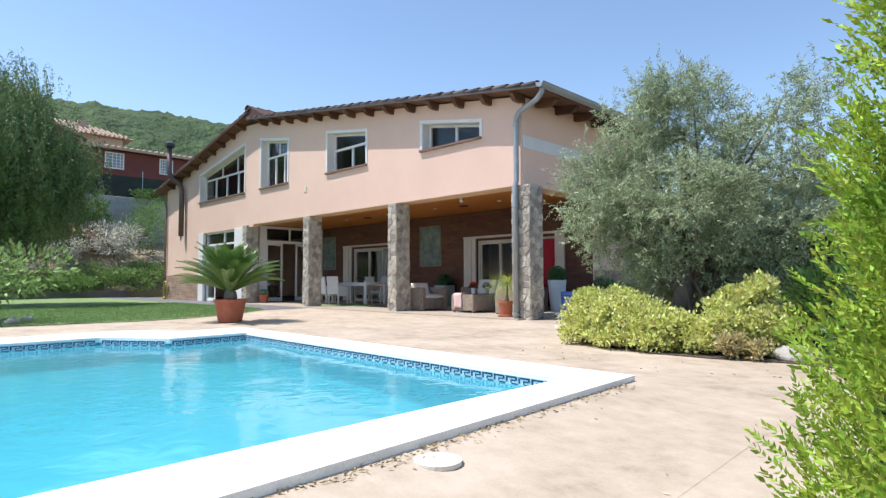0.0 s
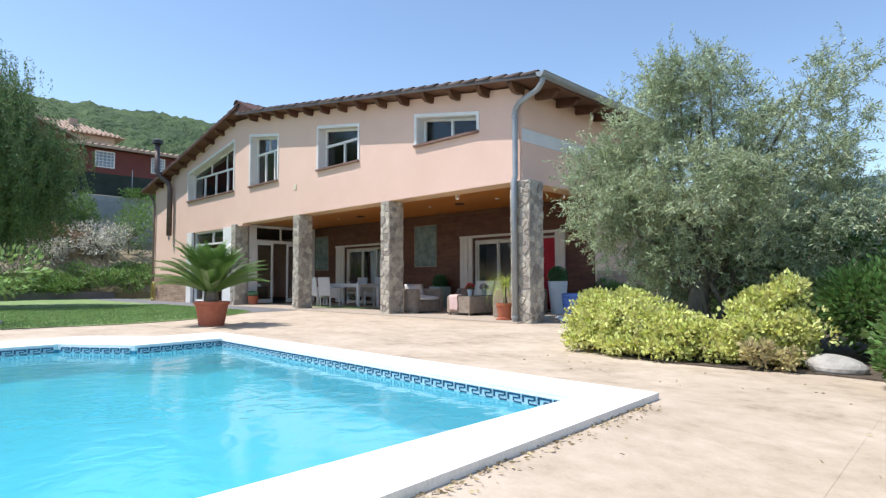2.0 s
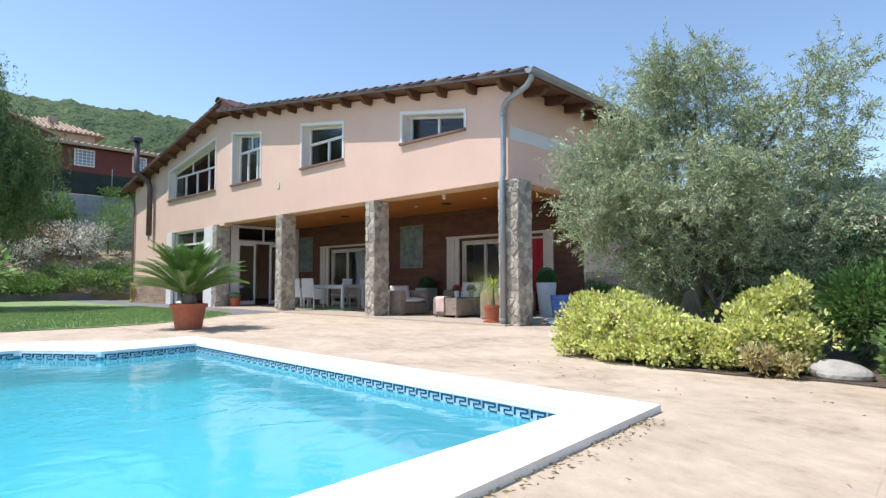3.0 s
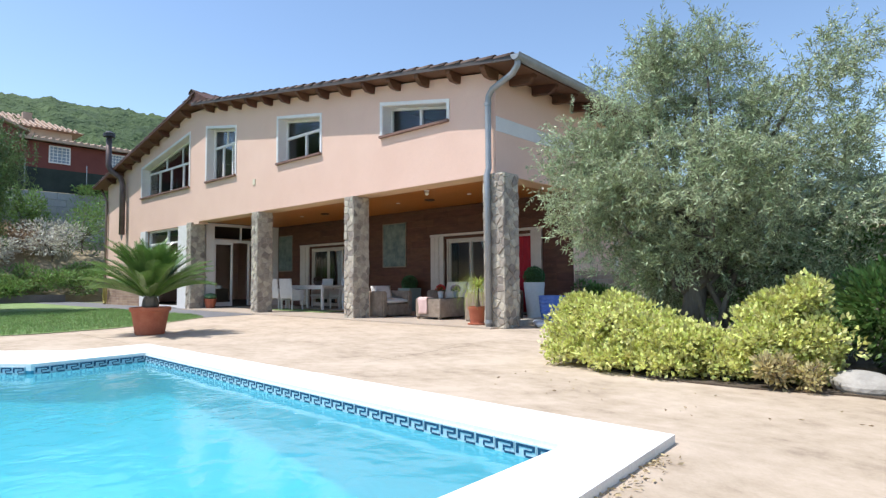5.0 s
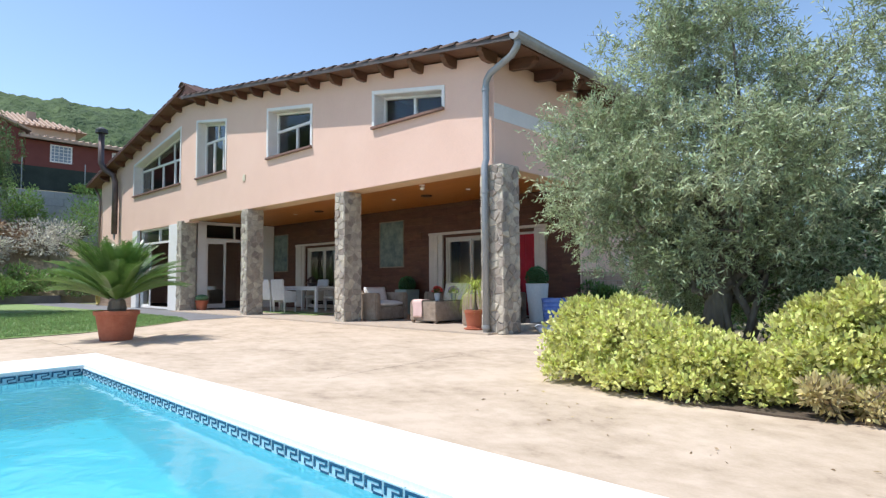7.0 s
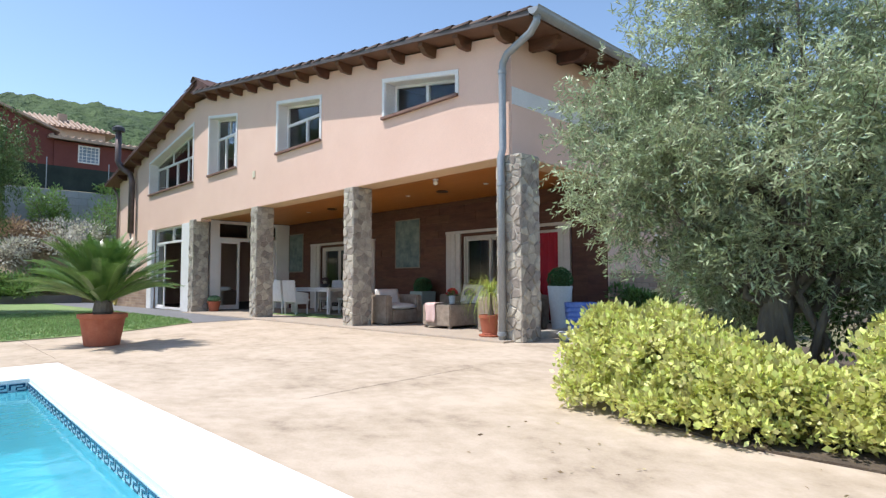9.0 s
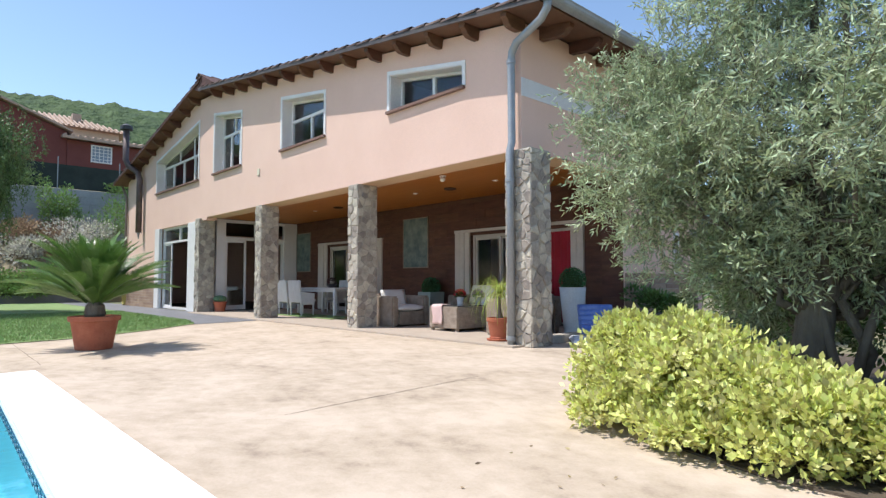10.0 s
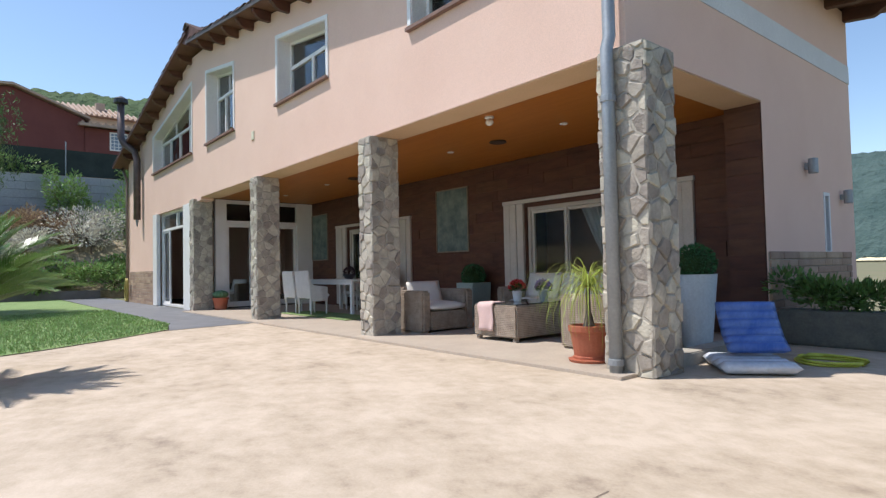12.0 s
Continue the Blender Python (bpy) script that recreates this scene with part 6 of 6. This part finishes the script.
# pictures on the porch wall
def picture(label, xa, xb, z0, z1, seed):
    p = thing("wall_painting", label, "painting", (xa, BY - 0.045, 0))
    w = xb - xa
    rbox("canvas", p, (0.02, w - 0.02, 0.012, 0.04, z0 + 0.02, z1 - 0.02), mat("pale_teal_canvas", (0.06, 0.095, 0.095), (0.19, 0.225, 0.2), 3.2, 0.8, 0.3, 90, spread=0.4), 0.002)
    bm = bmesh.new()
    frame_bars(bm, 0, w, z0, lambda x: z1, 0.0, 0.043, 0.025)
    part("picture_frame", bm, mat("pale_frame_wood", (0.16, 0.12, 0.09), (0.26, 0.2, 0.15), 8, 0.6, 0.1, 40), p)


picture("tall pale teal canvas painting on the porch wall", -13.56, -12.52, 1.31, 2.65, 1)
picture("tall pale teal canvas painting on the porch wall", -19.45, -18.5, 1.28, 2.61, 2)


def topiary(label, at, h, r0, r1, potmat, square, seed):
    t = thing("topiary_planter", label, "planter", at)
    bm = bmesh.new()
    if square:
        prism(bm, [(-r1, h), (r1, h), (r0, 0), (-r0, 0)], "y", -r1, r1)
        part("pot", bm, potmat, t, bevel=0.01)
    else:
        turned(bm, [(r0, 0), (r1, h - 0.01), (r1 + 0.006, h), (r1 - 0.02, h), (r1 - 0.03, h - 0.05), (0.02, h - 0.05)], 26)
        part("pot", bm, potmat, t, smooth=False)
    r = np.random.default_rng(seed)
    u = r.normal(size=(1800, 3))
    u /= np.linalg.norm(u, axis=1, keepdims=True)
    rr = r1 * 0.95
    P = np.array([0, 0, h + rr * 0.55]) + u * rr * r.uniform(0.85, 1.0, (1800, 1))
    leaf_cloud("topiary_ball", P[P[:, 2] > h - 0.05], u[P[:, 2] > h - 0.05], 0.03, 0.016, leafy("boxwood_leaf", (0.03, 0.11, 0.04), (0.05, 0.17, 0.06), 6, 0.15), t, seed=seed)
    # added dark core paints the shade behind the ball's leaves
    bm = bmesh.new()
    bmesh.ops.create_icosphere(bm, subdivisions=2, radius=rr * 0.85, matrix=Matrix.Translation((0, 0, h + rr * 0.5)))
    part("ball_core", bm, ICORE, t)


PALEPOT = mat("pale_blue_grey_planter", (0.5, 0.55, 0.6), (0.57, 0.62, 0.66), 3, 0.5, 0.1, 40)
topiary("tall pale grey planter with a clipped green ball", (-7.0, 11.55, F0), 0.82, 0.15, 0.225, PALEPOT, False, 91)
topiary("square grey-green planter with a clipped green ball", (-12.05, 12.8, F0), 0.66, 0.2, 0.24, mat("grey_green_planter", (0.22, 0.28, 0.26), (0.28, 0.34, 0.31), 3, 0.6, 0.1, 40), True, 92)


def cactus_pot(label, at, r_, seed, ball=True):
    t = thing("cactus_pot", label, "potted plant", at)
    bm = bmesh.new()
    turned(bm, [(r_ * 0.7, 0), (r_ * 0.95, r_ * 1.3), (r_ * 1.05, r_ * 1.32), (r_ * 1.05, r_ * 1.55), (r_ * 0.9, r_ * 1.55), (r_ * 0.85, r_ * 1.4)], 20)
    part("pot", bm, TERRA, t)
    if ball:
        bm = bmesh.new()
        turned(bm, [(0.02 * r_, r_ * 1.4)] + [(r_ * 1.0 * math.sin(a) * (1 + 0.0), r_ * (1.4 + 0.55 * (1 - math.cos(a)))) for a in [0.5 + 0.3 * i for i in range(9)]], 26)
        for i, v in enumerate(bm.verts):
            if i % 2:
                v.co.x *= 0.9
                v.co.y *= 0.9
        part("cactus", bm, mat("cactus_green", (0.07, 0.16, 0.08), (0.14, 0.24, 0.12), 12, 0.7, 0.6, 60), t)


cactus_pot("round cactus in a terracotta pot beside the entrance", (-19.15, 10.35, F0), 0.2, 1)
cactus_pot("small terracotta pot beside the porch pillar", (-15.72, 10.15, F0), 0.13, 2, False)

# ceiling fittings
SPOT = mat("lamp_white", (0.8, 0.79, 0.76), (0.85, 0.84, 0.8), 3, 0.3, 0, 40)
for x_, y_ in ((-8.91, 11.72), (-11.31, 11.66), (-13.5, 11.66), (-15.75, 11.66), (-18.0, 11.66)):
    t = thing("recessed_spotlight", "small round recessed ceiling spotlight", "ceiling light", (x_, y_, 2.97), group="porch spotlights")
    bm = bmesh.new()
    turned(bm, [(0.04, 0.0), (0.05, -0.012), (0.06, -0.002), (0.06, 0.0)], 16)
    part("trim_ring", bm, WHITE, t)
    bm = bmesh.new()
    turned(bm, [(0.001, -0.003), (0.038, -0.003), (0.038, 0.001)], 14)
    part("lens", bm, SPOT, t)
for x_, y_ in ((-10.25, 11.75), (-8.18, 11.76), (-14.6, 11.7)):
    t = thing("ceiling_speaker", "round dark ceiling speaker grille", "ceiling speaker", (x_, y_, 2.97), group="porch speakers")
    bm = bmesh.new()
    turned(bm, [(0.13, 0.0), (0.14, -0.02), (0.11, -0.03), (0.02, -0.032)], 20)
    part("grille", bm, mat("dark_grille", (0.05, 0.03, 0.02), (0.08, 0.05, 0.035), 90, 0.7, 0.3, 200), t)
lp = thing("ceiling_lamp", "small glass ceiling lamp with a white base", "ceiling light", (-9.25, 10.6, 2.97))
bm = bmesh.new()
turned(bm, [(0.06, 0.0), (0.065, -0.02), (0.03, -0.03)], 16)
part("lamp_base", bm, WHITE, lp)
bm = bmesh.new()
turned(bm, [(0.025, -0.03), (0.05, -0.05), (0.055, -0.08), (0.035, -0.11), (0.005, -0.12)], 16)
part("shade", bm, mat("frosted_glass", (0.7, 0.66, 0.6), (0.75, 0.72, 0.66), 3, 0.2, 0, 40), lp, smooth=True)

# air mattress against the porch edge
lilo = thing("air_mattress", "striped blue and silver inflatable mattress, folded", "air mattress", (-6.2, 10.82, 0))
BLUE = mat("blue_vinyl", (0.03, 0.1, 0.4), (0.16, 0.26, 0.58), 3.0, 0.3, 0.1, 30, stretch=(3, 1, 1))
SILV = mat("silver_vinyl", (0.5, 0.53, 0.6), (0.66, 0.68, 0.74), 4, 0.25, 0.1, 30)


def inflated(pts, w, t, ribs):
    """A ribbed pad along a side outline of (u, z), w wide along y."""
    bm = bmesh.new()
    P2 = [Vector((p[0], 0, p[1])) for p in pts]
    L = [0.0]
    for a, b in zip(P2, P2[1:]):
        L.append(L[-1] + (b - a).length)
    N = ribs * 6
    rows = []
    for i in range(N + 1):
        s = L[-1] * i / N
        k = max(0, min(len(L) - 2, next((q for q in range(len(L) - 1) if L[q + 1] >= s), len(L) - 2)))
        c = P2[k].lerp(P2[k + 1], (s - L[k]) / (L[k + 1] - L[k]))
        d = (P2[k + 1] - P2[k]).normalized()
        nrm = Vector((-d.z, 0, d.x))
        h = t * (0.35 + 0.65 * abs(math.sin(math.pi * i / 6)) ** 0.6) / 2
        ring = []
        for yv, f in ((-w / 2, 0.15), (-w / 2 + 0.05, 1), (w / 2 - 0.05, 1), (w / 2, 0.15)):
            ring.append(bm.verts.new(c + nrm * h * f + Vector((0, yv, 0))))
        for yv, f in ((w / 2 - 0.05, 1), (-w / 2 + 0.05, 1)):
            ring.append(bm.verts.new(c - nrm * h * f + Vector((0, yv, 0))))
        rows.append(ring)
    for a, b in zip(rows, rows[1:]):
        for q in range(6):
            bm.faces.new((a[q], a[(q + 1) % 6], b[(q + 1) % 6], b[q]))
    bm.faces.new(rows[0][::-1]), bm.faces.new(rows[-1])
    return bm


part("upper_pad", inflated([(-0.3, 0.56), (-0.22, 0.42), (-0.08, 0.25), (0.08, 0.14)], 0.54, 0.1, 6), BLUE, lilo, "blue ribbed pad", smooth=True, matrix=pose(0.09, 0.07, 0.02, 0, 0, -50))
part("lower_pad", inflated([(-0.25, 0.06), (0.1, 0.06), (0.45, 0.06)], 0.64, 0.11, 4), SILV, lilo, "silver underside pad", smooth=True, matrix=pose(0.02, 0, 0.0, 0, 0, -50))

# garden hose coil
hz = thing("garden_hose", "coiled yellow-green garden hose on the ground", "hose", (-5.75, 11.55, 0))
bm = bmesh.new()
tube(bm, [((0.28 + 0.05 * math.sin(k * 0.37)) * math.cos(k * 0.35), (0.22 + 0.04 * math.cos(k * 0.5)) * math.sin(k * 0.35), 0.014 + 0.012 * (k // 18)) for k in range(64)], 0.013, 7)
part("hose_tube", bm, mat("yellow_green_rubber", (0.5, 0.52, 0.05), (0.6, 0.6, 0.1), 5, 0.5, 0.1, 40), hz, smooth=True)
hz2 = thing("garden_hose", "yellow hose hanging at the house corner", "hose", (-27.2, FY - 0.13, 0))
bm = bmesh.new()
tube(bm, [(0.16 * math.cos(k * 0.4), -0.02 * (k // 16), 0.45 + 0.4 * math.sin(k * 0.4)) for k in range(60)], 0.018, 6)
part("hose_tube", bm, mat("dull_yellow_rubber", (0.4, 0.33, 0.08), (0.48, 0.4, 0.14), 5, 0.5, 0.1, 40), hz2, smooth=True)

# trough planters beside the side wall
for k, (x_, y_, L_) in enumerate(((-6.05, 12.9, 1.1), (-4.9, 14.0, 1.0))):
    tp = thing("trough_planter", "dark stone trough planter with green plants", "planter", (x_, y_, 0))
    rbox("trough", tp, (-L_ / 2, L_ / 2, -0.22, 0.22, 0, 0.4), mat("dark_stone_trough", (0.1, 0.1, 0.085), (0.17, 0.16, 0.13), 5, 0.9, 0.4, 40), 0.02)
    r = np.random.default_rng(95 + k)
    P, D = clumped(r, [((r.uniform(-L_ / 2, L_ / 2), r.uniform(-0.15, 0.15), r.uniform(0.45, 0.75)), (0.2, 0.18, 0.16)) for _ in range(12)], 120, 0.2)
    leaf_cloud("foliage", P, D + np.array([0, 0, 0.6]), 0.09, 0.035, BED, tp, seed=96 + k)
far_shrub("garden_shrub", "green garden plants by the side wall", (-4.2, 13.4, 0), (1.2, 1.6, 1.0), BED, 99, 2600, 0.09)

# drain cover by the pool and fallen leaves
dc = thing("drain_cover", "round white drain cover set in the terrace", "drain cover", (-1.0, 1.6, 0.05))
bm = bmesh.new()
turned(bm, [(0.11, -0.03), (0.11, 0.005), (0.1, 0.007), (0.095, 0.004), (0.01, 0.004)], 28)
part("cover_plate", bm, mat("pale_cover", (0.6, 0.55, 0.48), (0.7, 0.65, 0.57), 4, 0.8, 0.2, 50), dc)
r = np.random.default_rng(123)
m_ = 260
lx, ly = r.uniform(-3.5, 0.6, m_), r.uniform(0.2, 7.2, m_)
ok = ~((lx < -0.3) & (ly < 4.9))
P = np.stack([lx[ok], ly[ok], np.full(ok.sum(), 0.008)], 1)
D = np.stack([r.normal(size=ok.sum()), r.normal(size=ok.sum()), np.full(ok.sum(), 0.05)], 1)
m2 = 420
ly2 = r.uniform(-1.0, 3.85, m2)
lx2 = -0.85 - (ly2 + 5.07) * 0.0478 + 0.012 + r.exponential(0.035, m2)
P = np.concatenate([P, np.stack([lx2, ly2, np.full(m2, 0.068) - (lx2 + 0.85 + (ly2 + 5.07) * 0.0478) * 0.09], 1)])
D = np.concatenate([D, np.stack([r.normal(size=m2), r.normal(size=m2), np.full(m2, 0.08)], 1)])
lit = leaf_cloud("fallen_leaves", P, D, 0.034, 0.011, mat("dry_leaf", (0.3, 0.22, 0.12), (0.5, 0.4, 0.24), 9, 0.9, 0, 40, island=0.3), None, "", "stuff", 0.1, 6)
tagged(lit, "scattered dry leaves on the terrace", "leaves")
RK = rock.data.materials[0]
for k_, (x_, y_, q_) in enumerate(((-13.2, 1.85, 0.13), (-13.4, 1.55, 0.17), (-13.8, 2.2, 0.11), (-13.0, 1.5, 0.1))):
    bm = bmesh.new()
    bmesh.ops.create_icosphere(bm, subdivisions=2, radius=q_)
    for v in bm.verts:
        v.co *= 1 + 0.3 * noise.noise(v.co * 8 + Vector((k_, 0, 0)))
        v.co.z *= 0.7
    rk = part("rock", bm, RK, None)
    rk.matrix_basis = pose(x_, y_, q_ * 0.5)
    tagged(rk, "small pale rock at the lawn edge", "rock", "lawn edge rocks")
# grass blades over the nearer lawn
r = np.random.default_rng(321)
m_ = 60000
gx, gy = r.uniform(-22, -12.3, m_), r.uniform(0.5, 8.25, m_)
edge = np.interp(gy, [0.5, 2.0, 4.0, 5.2, 6.0, 6.95, 7.95, 8.3], [-12.8, -12.6, -12.35, -12.6, -13.05, -13.75, -14.65, -16.0])
ok = gx < edge + r.uniform(0, 0.05, m_)
P = np.stack([gx[ok], gy[ok], np.full(ok.sum(), 0.012)], 1)
D = np.stack([r.normal(0, 0.4, ok.sum()), r.normal(0, 0.4, ok.sum()), np.ones(ok.sum())], 1)
gr = leaf_cloud("grass", P, D, 0.045, 0.012, leafy("grass_blade", (0.17, 0.28, 0.09), (0.28, 0.39, 0.15), 1.5, 0.25), None, "", "stuff", 0.1, 9)
tagged(gr, "short green grass blades of the lawn", "grass")
# seat glimpsed through the far door
lounge("indoor_armchair", "pale cushioned armchair inside the living room", (-21.6, 11.6, F0), -60, 0.9, 0.85, 1)

# ---- pieces of the porch wall ----
r = random.Random(44)
tiles = {}
row, z0 = 0, 0.055
while z0 < 2.93:
    h = 0.2
    x0 = -19.45 - r.uniform(0, 0.5)
    while x0 < SX:
        a, b = max(x0, -19.45), min(x0 + 0.9, SX - 0.01)
        x0 += 0.9
        if a < SX - 0.45 < b:
            b = SX - 0.452
            x0 = SX - 0.45
        for d in (D2, D3):
            if z0 + h * 0.5 < DZ:
                if a < d[0] < b:
                    b = d[0] - 0.002
                if a < d[1] < b:
                    a = d[1] + 0.002
                if a >= d[0] and b <= d[1]:
                    b = a
        wd = round((b - a) / 0.05) * 0.05
        if wd < 0.05:
            continue
        top_ = min(z0 + h, 2.965 if b < SX - 0.44 else SOFF - 0.02) - z0
        key = (round(wd, 2), round(top_, 2))
        if key not in tiles:
            bm = bmesh.new()
            box(bm, 0.002, max(0.01, min(wd, b - a) - 0.002), -0.014, 0.0, 0.002, top_ - 0.002)
            tiles[key] = mesh_of("tile", bm, BACKTILE)
        ob = new("tile", tiles[key])
        ob.parent = porch_wall
        ob.matrix_basis = pose(a, (PIER if a > SX - 0.46 else BY) - 0.001 + r.uniform(-0.002, 0.002), z0)
    z0 += h
    row += 1
